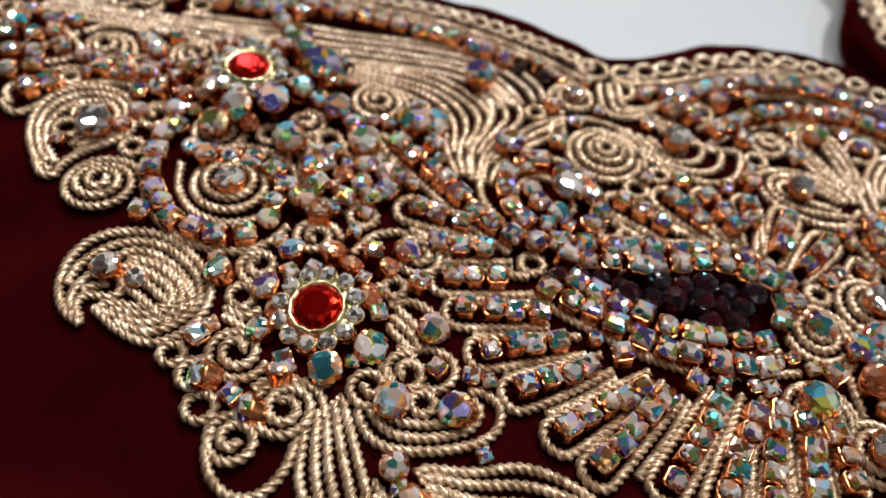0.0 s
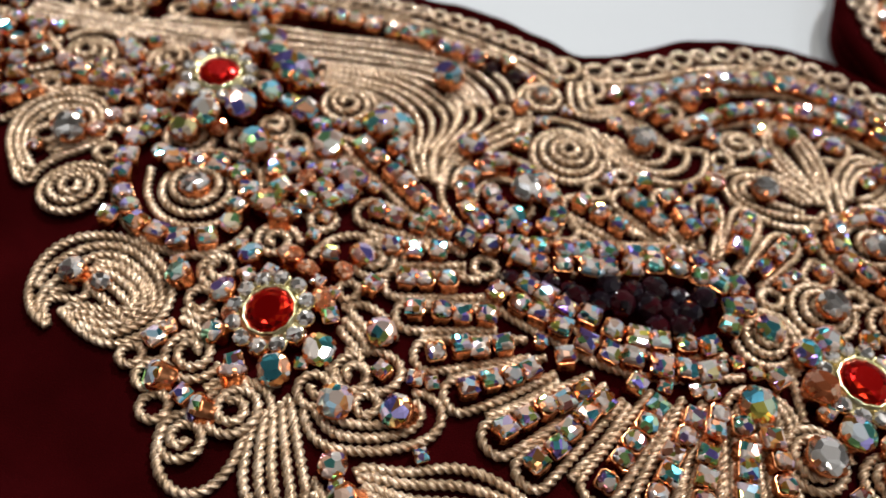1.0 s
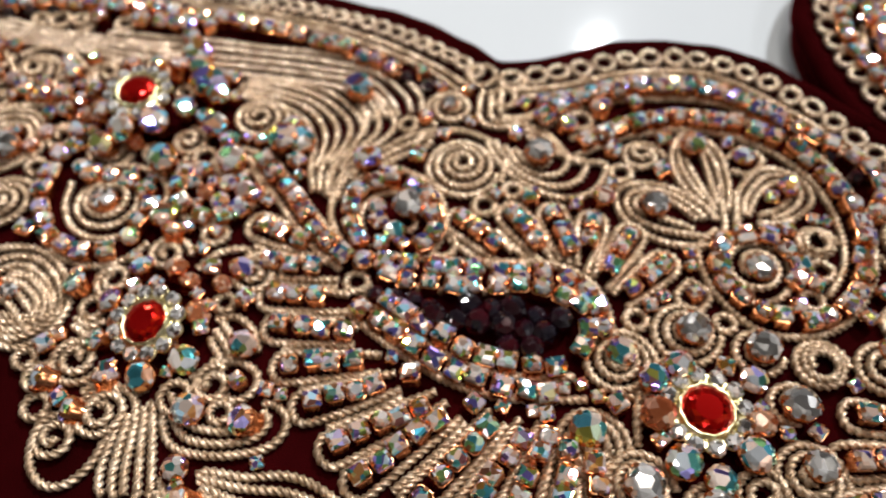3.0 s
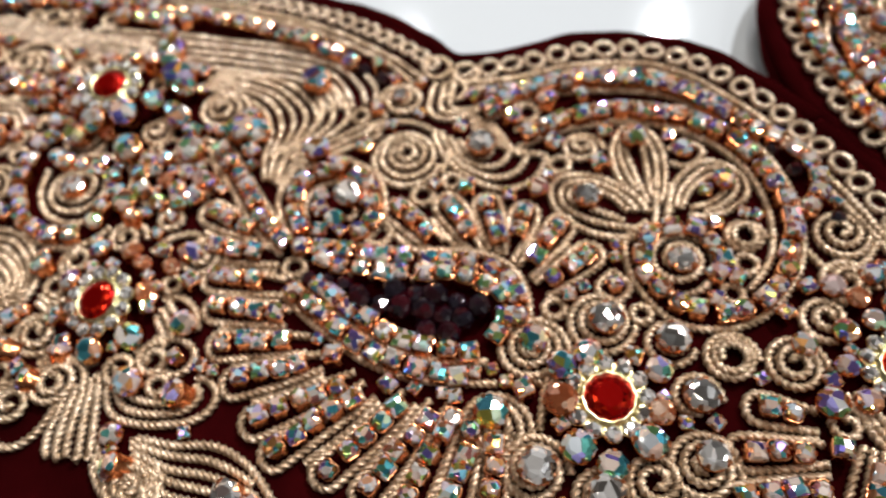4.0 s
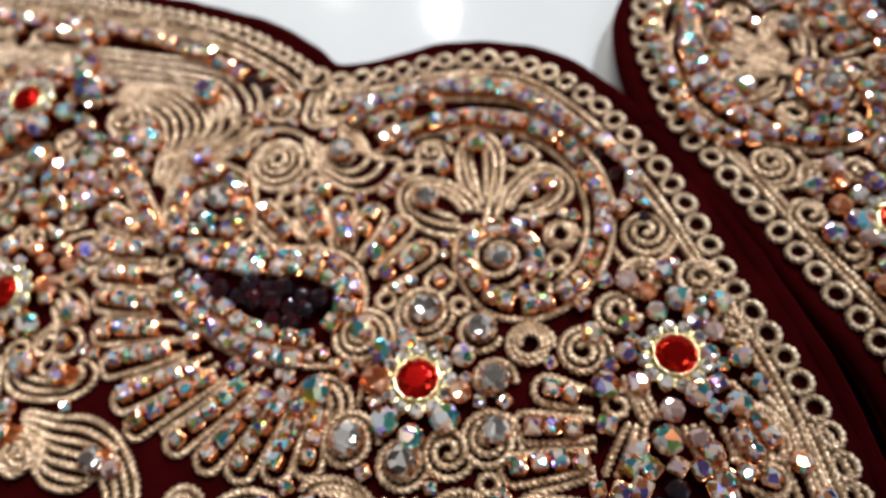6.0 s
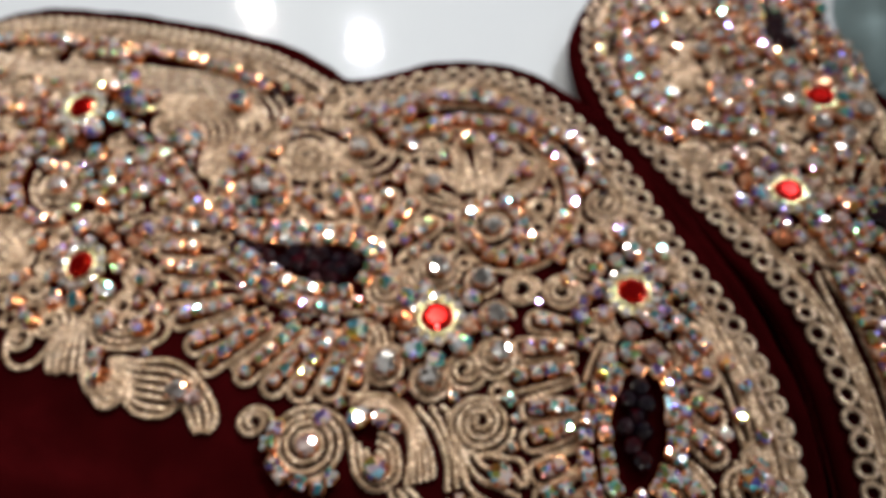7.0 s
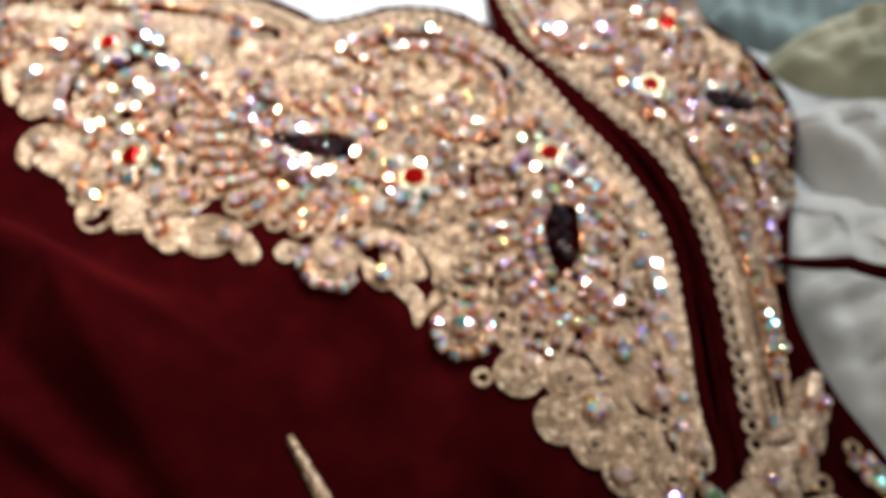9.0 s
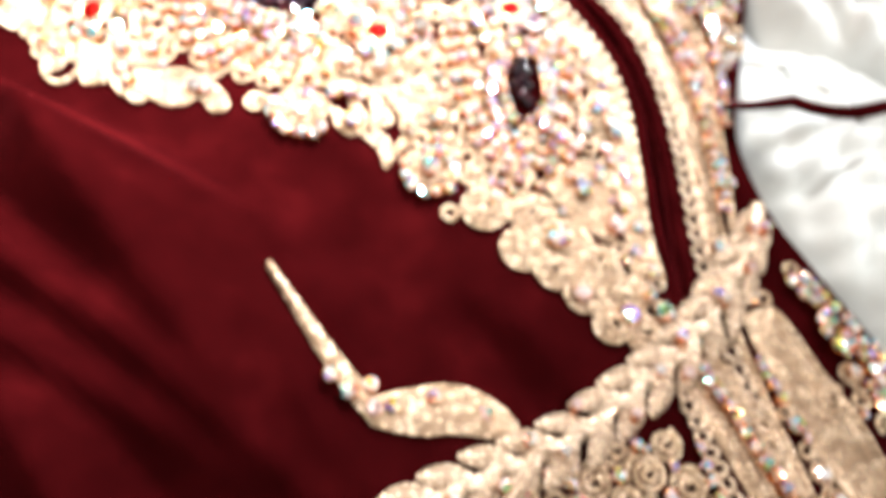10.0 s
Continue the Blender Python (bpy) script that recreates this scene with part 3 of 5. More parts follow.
def loop_trim(pts, r=1.55, pitch=3.7):
    """A row of little cord rings along an edge; each ring is a part."""
    way = curve_points(pts, 0.2)
    ob = empty("loop_trim", *way[0][:2], 0, "edging of small gold cord loops along the velvet edge", "edging")
    a = np.linspace(0, 2 * math.pi + 0.3, 40)
    base = np.stack([r * np.cos(a), r * np.sin(a), CORD * 0.9 + 0.05 * a], 1)
    shared = [swept("loop", [base * [k, 1.0, 1.0]], CORD * 0.88, GOLD_PALE, 2.7) for k in (0.94, 1.05)]
    i, gap = 0, int(pitch / 0.2)
    while i < len(way) - 1:
        e = way[min(i + 3, len(way) - 1)] - way[max(i - 3, 0)]
        cover(way[i][0], way[i][1], r + 0.5)
        place("loop", rng.choice(shared), *(way[i][:2] - way[0][:2]), rng.uniform(0, 0.2), tilt(rng.uniform(-9, 9), rng.uniform(-9, 9), math.degrees(math.atan2(e[1], e[0])) + rng.uniform(-12, 12)), ob)
        i += gap + rng.choice((-1, 0, 0, 1))


def close_gaps(poly, bare, coils=0.62):
    """Small coils, rings and cup crystals in the gaps of the dense embroidery; the places in bare keep their velvet."""
    cell = 0.3
    p = np.array(poly, float)
    x0, y0 = p.min(0) - 5
    nx, ny = ((p.max(0) + 5 - (x0, y0)) / cell).astype(int)
    gx, gy = np.meshgrid(x0 + cell * np.arange(nx), y0 + cell * np.arange(ny), indexing="ij")
    far = np.full((nx, ny), 9.0)

    def stamp(x, y, r):
        i, j, w = int((x - x0) / cell), int((y - y0) / cell), int((r + 5) / cell)
        a, b, c, d = max(i - w, 0), max(i + w, 0), max(j - w, 0), max(j + w, 0)
        if a < nx and c < ny and b > 0 and d > 0:
            part = far[a:b, c:d]
            np.minimum(part, np.hypot(gx[a:b, c:d] - x, gy[a:b, c:d] - y) - r, out=part)

    for x, y, r in OCC + list(bare):
        if x0 - 8 < x < x0 + nx * cell + 8 and y0 - 8 < y < y0 + ny * cell + 8:
            stamp(x, y, r)
    held = np.zeros((nx, ny), bool)
    for (ax, ay), (bx, by) in zip(p, np.roll(p, -1, axis=0)):
        held ^= ((ay > gy) != (by > gy)) & (gx < (bx - ax) * (gy - ay) / (by - ay + 1e-9) + ax)
    far[~held] = -1
    for least in (3.0, 2.3, 1.6, 1.15, 0.95):
        spots = np.argwhere(far > least)
        order = np.argsort(-far[tuple(spots.T)] + 0.3 * np.random.RandomState(3).rand(len(spots)))
        for i, j in spots[order]:
            room = far[i, j]
            x, y = float(gx[i, j]), float(gy[i, j])
            if room < least:
                continue
            side, SIDE[0] = SIDE[0], 0
            room = min(room, 4.2)
            if least >= 2.3:
                if rng.random() < coils:
                    spiral(x, y, room + 0.25, 0, rng.uniform(0, 360), rng.choice((1, -1)))
                    if rng.random() < 1.17 - coils:
                        stone(x, y, rng.uniform(2.8, 3.4), rng.choice(("ab", "ab", "clear")), z=0.9)
                else:
                    stone(x, y, min(4.4, room * 1.95), rng.choice(("ab", "ab", "ab", "amber", "clear")), rng.uniform(0, 22), rng.uniform(0, 360))
            elif least >= 1.6:
                if rng.random() < coils - 0.27:
                    ring(x, y, room - 0.2)
                else:
                    stone(x, y, room * 2.05, rng.choice(("ab", "ab", "ab", "ab", "amber")), rng.uniform(0, 20), rng.uniform(0, 360))
            else:
                ob = empty("cup_crystal", x, y, 0, "tiny iridescent crystal in a square copper cup", "crystal", "tiny crystals on the embroidery")
                cup = place("cup", CELL_CUP, 0, 0, 0.3, tilt(rng.uniform(-14, 14), rng.uniform(-14, 14), rng.uniform(0, 90)), ob, "", max(1.8, room * 1.8))
                place("crystal", CELL_STONE, 0, 0, 0.80, None, cup)
            stamp(x, y, room * 0.98)
            SIDE[0] = side

# ---- room ----


def box(name, x0, x1, y0, y1, z0, z1, mat, label, bevel=0.0):
    bm = bmesh.new()
    bmesh.ops.create_cube(bm, size=1.0)
    for v in bm.verts:
        v.co = ((x0 + x1) / 2 + v.co.x * (x1 - x0), (y0 + y1) / 2 + v.co.y * (y1 - y0), (z0 + z1) / 2 + v.co.z * (z1 - z0))
    if bevel:
        bmesh.ops.bevel(bm, geom=bm.edges[:], offset=bevel, segments=3, affect="EDGES")
    me = bpy.data.meshes.new(name)
    bm.to_mesh(me)
    bm.free()
    me.materials.append(mat)
    return tagged(new(name, me), label, "", "", "structure")


FLOOR = -0.80
tagged(box("floor", -2.2, 2.2, -2.2, 2.2, FLOOR - 0.1, FLOOR, FLOOR_TILE, "beige shop floor"), kind="structure")
box("ceiling", -2.2, 2.2, -2.2, 2.2, CEILING, CEILING + 0.1, CEILING_PAINT, "plain white shop ceiling")
box("wall_north", -2.2, 2.2, 2.2, 2.3, FLOOR, CEILING, PAINT, "plain painted shop wall")
box("wall_south", -2.2, 2.2, -2.3, -2.2, FLOOR, CEILING, PAINT, "plain painted shop wall")
box("wall_east", 2.2, 2.3, -2.2, 2.2, FLOOR, CEILING, PAINT, "plain painted shop wall")
box("wall_west", -2.3, -2.2, -2.2, 2.2, FLOOR, CEILING, PAINT, "plain painted shop wall")
for x, y in LAMP_PLACES:
    ob = place("ceiling_spot", lathe("ceiling_spot", [(70, 0), (70, -8), (60, -10), (52, -4), (48, 0)], LAMP_GLASS, 24), x / MM, y / MM, CEILING / MM - 0.5)
    tagged(ob, "round white ceiling downlight, switched on", "ceiling light", "ceiling spots")

TOP = -8.0
table = empty("display_table", 40, 0, FLOOR / MM, "glossy white lacquered display table under the garment", "table")


def table_part(name, x0, x1, y0, y1, z0, z1, bevel):
    ob = box(name, x0, x1, y0, y1, z0, z1, WHITE_GLOSS, "", bevel)
    del ob["kind"]
    ob.parent = table
    ob.matrix_parent_inverse = Matrix.Translation(table.location).inverted()


table_part("tabletop", -0.55, 0.63, -0.45, 0.45, TOP * MM - 0.03, TOP * MM, 0.004)
for lx in (-0.5, 0.58):
    for ly in (-0.4, 0.4):
        table_part("leg", lx - 0.025, lx + 0.025, ly - 0.025, ly + 0.025, FLOOR, TOP * MM - 0.03, 0.003)

# ---- velvet ----


def step01(v, a, b):
    u = np.clip((v - a) / (b - a), 0, 1)
    return u * u * (3 - 2 * u)


# crest lines of the drape: way, height, reach on the lit side, reach on the shaded side
CRESTS = [
    ([(-46, -10), (-32, -19), (-6.3, -40.2), (3.3, -51.4), (17.5, -67.9), (28.9, -80.5), (42.9, -97.4), (55.5, -111.7), (62.4, -120.7)], 23, 38, 21),
    ([(-40, -58), (-7.8, -76.1), (1.4, -82.7), (19.6, -92.8), (36.1, -103.7), (49.3, -113), (62.2, -123.1), (75.3, -131.5)], 16, 13, 14),
    ([(-40, -78), (-2.6, -94.8), (5.7, -99.6), (25.6, -110), (44.7, -120), (59.6, -129.6)], 14, 11, 13),
    ([(5.7, -110), (11, -116.9), (19.9, -125.6), (26.3, -134.2), (31.3, -142)], 17, 18, 16),
    ([(60.2, -93), (68.1, -108.5), (79.2, -126.1), (84.3, -133.8)], 10, 20, 10),
    ([(77, -114.8), (83.7, -125.3), (91.3, -135.3)], 7, 9, 7),
    ([(105.1, -69.9), (115.9, -86.1), (127.2, -102.4)], 6, 18, 8),
    ([(19.5, -44.7), (35.8, -57.3), (47.8, -63.2)], 3.5, 8, 5),
    ([(64.8, -79.9), (75.1, -91), (82.2, -101.7)], 7, 20, 9),
]
CRESTS = [(curve_points(way, 7.0)[:, :2], high, lit, shade) for way, high, lit, shade in CRESTS]


def folds(x, y):
    """Height of the draped velvet: flat under the embroidery, folded beyond its lower edge."""
    x, y = np.asarray(x, float), np.asarray(y, float)
    m = step01(-0.375 * x - 0.927 * y, 29, 43)
    z = 0.0 * x
    for way, high, lit, shade in CRESTS:
        far, side, at = np.full(x.shape, 1e9), np.zeros(x.shape), np.zeros(x.shape)
        for k, (a, b) in enumerate(zip(way, way[1:])):
            e = b - a
            u = np.clip(((x - a[0]) * e[0] + (y - a[1]) * e[1]) / (e @ e), 0, 1)
            px, py = x - a[0] - u * e[0], y - a[1] - u * e[1]
            d = np.hypot(px, py)
            near = d < far
            far, side = np.where(near, d, far), np.where(near, e[0] * py - e[1] * px, side)
            at = np.where(near, (k + u) / (len(way) - 1), at)
        reach = np.where(side > 0, lit, shade)
        z = z + (high * np.sin(np.pi * np.clip(0.12 + 0.80 * at, 0, 1)) ** 0.6 * np.clip(1 - np.sqrt(far * far + 0.5) / reach, 0, 1)) ** 4
    small = 0.5 * np.sin(x / 9.0 + 1.3 * np.sin(y / 13.0)) * np.sin(y / 11.0 + x / 23.0)
    return m * (z ** 0.25 + small)


def ruled(name, near, far, nu, rows, mat, label, category, flat=False, kind=""):
    """A cloth sheet from its finished edge to its far side, with a rolled edge."""
    a, b = curve_points(near, 1.0), curve_points(far, 1.0)
    a, b = (np.stack([np.interp(np.linspace(0, 1, nu), np.linspace(0, 1, len(p)), p[:, q]) for q in range(3)], 1) for p in (a, b))
    way = b - a
    unit = way / np.linalg.norm(way, axis=1)[:, None]
    verts = []
    for out, z in ((0.4, -7.9), (-0.3, -6.0), (-0.75, -3.0), (-0.75, -1.5), (-0.5, -0.5), (0.0, 0.0), (0.8, 0.12)):
        p = a + unit * out
        wob = 0.25 * np.sin(p[:, 0] / 2.3) + 0.2 * np.sin(p[:, 1] / 3.1)
        verts.append(np.c_[p[:, 0], p[:, 1] + wob * 0.5, z + 0 * p[:, 2]])
    for v in np.linspace(0.012, 1, rows):
        p = a + way * v
        z = 0.05 * np.sin(p[:, 0] / 5.0) * np.sin(p[:, 1] / 4.0) if flat else folds(p[:, 0], p[:, 1])
        verts.append(np.c_[p[:, 0], p[:, 1], z])
    n = len(verts)
    verts = np.array(verts).reshape(-1, 3)
    faces = [[r * nu + i, r * nu + i + 1, (r + 1) * nu + i + 1, (r + 1) * nu + i] for r in range(n - 1) for i in range(nu - 1)]
    me = mesh(name, verts.tolist(), faces, mat, True)
    return tagged(new(name, me), label, category, "", kind)


NECK = [(-153.9, 21.9), (-103.1, 47.3), (-68.5, 67.6), (-52.3, 77.3), (-27.9, 79.3), (-1.5, 77.3), (20.9, 73.7), (35.1, 68.1), (43.7, 62.9), (53.4, 66.1), (64.6, 71.7), (77.8, 74), (90, 71.7), (100.1, 65.9), (109.3, 58)]
FRONT = [(114.3, 53.4), (121.4, 45.8), (132.6, 30.5), (141.8, 16.8), (148.4, 3.6), (152.9, -8.6), (155.3, -22.8), (155.7, -37), (156.2, -56.3), (159, -78.7), (163.1, -110.2), (169.2, -140.6), (177.3, -191.4), (187.5, -262.5)]
bodice = ruled("velvet_bodice", NECK + FRONT, [(-260, -60), (-250, -110), (-230, -170), (-190, -230), (-120, -270), (-40, -285), (40, -290), (120, -290), (180, -285)], 360, 170,
      VELVET, "dark maroon velvet bodice half with draped folds below the embroidery", "garment")


def piping(owner, pts, label=""):
    """Rolled velvet edge, a part of its bodice half."""
    way = curve_points(pts, 1.2)
    way[:, 2] = -1.3 + 0.18 * np.sin(np.arange(len(way)) / 3.1) + 0.12 * np.sin(np.arange(len(way)) / 1.3)
    place("edge_piping", swept("edge_piping", [way], 1.9, VELVET), 0, 0, 0, None, owner, label)


piping(bodice, [(x + 0.1, y + 0.9) for x, y in NECK])
piping(bodice, [NECK[-1]] + FRONT)
RIGHT_EDGE = [(118.4, 174.3), (116.4, 143.8), (110.3, 115.4), (103.7, 101.2), (100.7, 89), (102.1, 77.8), (107.2, 64.6), (112.8, 57), (122, 47.5), (135.7, 32.1), (148.9, 15.8), (156, -0.4), (159.8, -16.7), (161.9, -34), (162.5, -51.2), (163.1, -71.6), (167.2, -100), (175.3, -140.6), (187.5, -201.6)]
far_bodice = ruled("velvet_bodice", RIGHT_EDGE, RIGHT_RIM[:1] + RIGHT_RIM[1:] + [(235, -200)], 240, 40, VELVET, "dark maroon velvet bodice half across the front opening", "garment", True)

piping(far_bodice, RIGHT_EDGE)


def under_strip():
    """Velvet facing that closes the front opening from below."""
    way = curve_points([(x, y) for x, y in OPENING[0:]] + [(184, -200)], 2.0)
    t = np.gradient(way, axis=0)
    t /= np.linalg.norm(t, axis=1)[:, None]
    s = np.stack([-t[:, 1], t[:, 0]], 1)
    cols = np.linspace(-9, 9, 13)
    verts = [(p[0] + q[0] * c, p[1] + q[1] * c, -7.4 + 0.3 * math.cos(c)) for p, q in zip(way[2:], s[2:]) for c in cols]
    n = len(cols)
    faces = [[r * n + i, r * n + i + 1, (r + 1) * n + i + 1, (r + 1) * n + i] for r in range(len(way) - 3) for i in range(n - 1)]
    tagged(new("velvet_facing", mesh("velvet_facing", verts, faces, VELVET, True)), "dark maroon velvet facing inside the front opening", "garment")


under_strip()

# ---- embroidery of one bodice half ----


def motifs():
    # red flowers
    flower(0.3, -0.6, 1, 12, 230)
    flower(80.5, -0.2, 1.06)
    flower(119.6, 12.4, 1)
    flower(-17.2, 40.6, 1, 4, 270, 4.0)
    # round the first flower
    stone(-12.8, 3.7, 3.8, "ab", 35, 150)
    stone(-6, 2.2, 3.9, "ab", 30, 165)
    stone(-4.3, 8.3, 3.7, "ab", 25, 130)
    stone(-2.1, 14.9, 4.1, "ab", 35, 100)
    stone(0.5, 8.6, 3.7, "amber", 35, 80)
    stone(10, 10.7, 3.7, "ab", 20, 40)
    stone(14.5, -0.8, 4.1, "ab", 20, 320)
    stone(6.9, -4, 4.3, "ab", 25, 300)
    stone(2.6, -7.5, 4.3, "ab", 30, 260)
    stone(-2.6, -10.8, 3.6, "rose", 45, 90)
    stone(-5.5, -3.8, 3.5, "ab", 40, 190)
    stone(-10, -10.9, 4.2, "ab", 58, 185)
    stone(-3.6, -14.9, 4.2, "ab", 58, 185)
    stone(10.8, -12, 4.5, "ab", 10, 270)
    stone(20, -12.1, 4.4, "ab", 35, 190)
    stone(4.6, 2.8, 4.1, "amber", 50, 0)
    stone(-15.2, 19.1, 4.6, "clear", 20, 120)
    stone(-37.5, 28.8, 5.2, "clear", 10, 270)
    stone(-26.8, 2.5, 3.9, "clear", 20, 180)
    stone(-24.1, 1.6, 2.7, "clear", 20, 0)
    stone(-9, 14.5, 3.2, "ab", 15, 270)
    stone(3, 6.9, 3.2, "amber", 30, 60)
    stone(7.6, 7.9, 3, "amber", 30, 20)
    stone(-0, -4.2, 3, "amber", 40, 250)
    stone(3.6, -1.9, 3, "amber", 40, 290)
    stone(-4.5, -0.2, 2.8, "amber", 40, 200)
    # round the raised flower
    stone(-21.8, 37.3, 4.4, "ab", 30, 200, 2.6)
    stone(-17.1, 34.2, 4.9, "ab", 25, 250, 2.6)
    stone(-12.9, 36.7, 4.9, "ab", 25, 280, 2.6)
    stone(-20, 30.7, 4.5, "ab", 20, 250, 1.6)
    stone(-2.9, 38.3, 4.4, "ab", 15, 270, 1)
    stone(-8.8, 29.2, 5, "ab", 10, 270, 1.2)
    stone(-5.7, 44.5, 4.2, "ab", 25, 0, 2)
    stone(-9.8, 40.6, 3.8, "ab", 25, 330, 2.6)
    stone(-26.2, 42.1, 3.4, "ab", 25, 180, 2.4)
    stone(-30.6, 37.9, 3.2, "ab", 20, 200, 1)
    stone(-33.3, 46.6, 3.2, "ab", 15, 180, 1)
    stone(-22.5, 48.3, 3.6, "rose", 30, 120, 2.4)
    stone(-14.6, 49.6, 3.6, "rose", 30, 60, 2.4)
    stone(-10.8, 50.6, 4.2, "ab", 20, 0, 2)
    stone(-25.5, 37.3, 3, "amber", 30, 200, 1)
    stone(-15.6, 33.4, 3, "amber", 30, 260, 1)
    stone(12.7, 37.9, 4.8, "ab", 10, 270)
    stone(2.2, 31.8, 5, "ab", 10, 270)
    stone(6.3, 26.4, 3.4, "rose", 10, 270)
    stone(2.8, 23.5, 3.2, "ab", 10, 270)
    stone(-1.8, 29, 3.2, "ab", 10, 200)
    stone(0.1, 24.6, 3, "amber", 10, 200)
    stone(-27.4, 24.1, 3.2, "ab", 15, 180)
    stone(-33.7, 29.5, 2.8, "rose", 15, 180)
    stone(64.9, -5.2, 4.9, "ab", 10, 270)
    # paisley leaves and coils by the lower edge
    sheaf([(-27.9, -5.7), (-30.9, -3.5), (-32.8, 0.6), (-32.4, 5.9), (-28.8, 9.4), (-22.8, 9.9), (-17.9, 7.2), (-14.4, 2.9), (-13.9, -1.1), (-15.8, -4.8), (-18.9, -6.9), (-23.4, -5.9), (-27.4, -3), (-27.7, -5.2)], [(-28.6, -4.5), (-29.7, -2.5), (-28.5, -1), (-26, -1.1), (-24.9, -0), (-25.2, 2.2), (-23.5, 3.4), (-20.2, 2), (-18.5, 0), (-18.8, -1.4), (-20.4, -2), (-22.9, -2), (-26.1, -2), (-28, -4.4)], 6)
    sheaf([(-25.8, 5.5), (-21.3, 4.7), (-17.1, 1.6), (-15, -2.6)], [(-25.6, 1.2), (-22.7, -0.3), (-19.9, -2.4), (-17.6, -4.5)], 6)
    spiral(-33.3, 17.4, 5.6, 0, 4, 1)
    ring(-31.6, 25.8, 1.5)
    sheaf([(-41.3, 18.7), (-44.1, 21.1), (-47.1, 27.2), (-47.1, 33.8), (-42.8, 37.5), (-37, 37.3), (-33.5, 33.2), (-33.2, 28), (-37.4, 24.5), (-40.8, 21.7)], [(-41, 21), (-43.1, 23.4), (-44.8, 27.7), (-44.2, 31.7), (-41.7, 34.3), (-37.8, 34.4), (-35.9, 32), (-36.2, 29.4), (-39.1, 26.9), (-41.1, 23.4)], 3)
    spiral(-29.9, 32.8, 3.4, 0, 0, 1)
    spiral(-20.4, 31.3, 4.2, 0, 0, -1)
    spiral(3.4, 42.6, 4.8, 0, -2, 1)
    cord([(-28.5, 22.7), (-27.1, 17.2), (-24.1, 12.8), (-19.7, 9.4), (-13.7, 8.3), (-8.8, 10.6), (-6.4, 14.1)])
    cord([(-23.9, 23.6), (-22.7, 18.5), (-19.5, 14.7), (-14.9, 13.3), (-10.5, 15.1), (-7.4, 19.5), (-7, 24.2), (-9.7, 27.4), (-15.1, 28.7), (-20.8, 27.6)])
    spiral(-15.6, 20.7, 5.6, 2, 150, 1, gap=1.6)
    cord([(-44.1, 20.8), (-42.3, 18.5), (-40.4, 18.5), (-40, 20.9), (-38, 23.9), (-34.5, 26.9), (-33.1, 31.3)])
    chain([(-27.5, 25.3), (-26.9, 20.4), (-25.1, 15.7), (-21.2, 11.5), (-16.6, 10), (-11.8, 10.5), (-8.6, 13.6)])
    chain([(-21.5, 24.4), (-15.8, 24.8), (-10.5, 23.4), (-8.1, 19.2), (-9.1, 14.6)])
    cord([(-6.6, 31.8), (-6.4, 25.6), (-3.5, 20.7), (0.9, 19.5), (5.7, 21.2), (9, 25.9), (9.5, 30.3), (6.9, 34.4), (2.2, 35.5)])
    cord([(1.9, 30.8), (-0.1, 32.4), (-0.7, 30.4), (2.1, 29), (5.4, 30.8), (7.9, 28.1), (7.1, 23.7), (3.9, 22)])
    chain([(-5.4, 29.9), (-4.9, 24.4), (-1.7, 20.3)])
    chain([(-0.9, 19.9), (3.2, 20), (7, 23), (8.3, 27.4)])
    ring(3.8, 17.5, 1.9)
    cord([(0.3, 20.2), (1.5, 18.2), (2.6, 20.3)])
    cord([(10.7, -4.2), (15, -3.6), (17.9, -4.9), (18.3, -7.3), (16.4, -9.1), (14.2, -8.2), (14.3, -5.8)])
    spiral(-12.7, -11.1, 2.6, 1.2, 30, 1)
    spiral(-8.7, -7.2, 3.9, 0, -12, -1)
    spiral(-6.4, -18.6, 3.5, 0, 60, 1)
    cord([(-9.1, -17.4), (-9.2, -20.2), (-7.6, -23.3), (-4.8, -24.9), (-1.9, -24.1), (-0, -21.2), (0.6, -17.7), (1.4, -14.8)])
    spiral(-1.3, -14.2, 4.5, 0, -7, 1)
    cord([(-5.8, -11.9), (-3.8, -10.3), (-0.4, -10.5), (2.6, -10.1), (3.4, -8.4)])
    spiral(12.7, 11.1, 4.2, 0, -4, 1)
    cord([(3.3, 10.5), (5.7, 14), (9.5, 15.5), (11.3, 13.8)])
    spiral(-2.1, 12.4, 3.4, 0, 9, 1)
    cord([(-11.8, -0.8), (-9.1, -1.7), (-7.2, -0.4)])
    cord([(-11.5, -2.1), (-8.7, -3.4), (-6.7, -4.8)])
    cord([(9.2, 2.7), (12.2, 3.6), (15.3, 1.7), (17, -1.6)])
    sheaf([(10, 2.8), (13.2, -0.4), (15, -3.6)], [(9.6, -0.9), (12, -3.2), (13.3, -5.5)], 3)
    spiral(8.1, -10, 3.4, 0, 80, -1)
    spiral(12.4, -7.5, 3, 0, 80, 1)
    # stem and leaves below the first flower
    sheaf([(1.5, -14.4), (1.4, -18.3), (1.7, -22.3), (2.9, -25.4)], [(4.9, -11.3), (7, -17), (8.5, -20.9), (9.9, -24.6)], 9)
    sheaf([(6.4, -12.7), (9.3, -16.7), (13.3, -17.6), (18.5, -16.7), (23.2, -14.4), (24.2, -10.9), (21.7, -8.9), (18.9, -9.2)], [(10.2, -13.3), (12.6, -14), (16, -13.8), (19.2, -12.8), (19.8, -11.7), (19.3, -11), (18.7, -10.9)], 4)
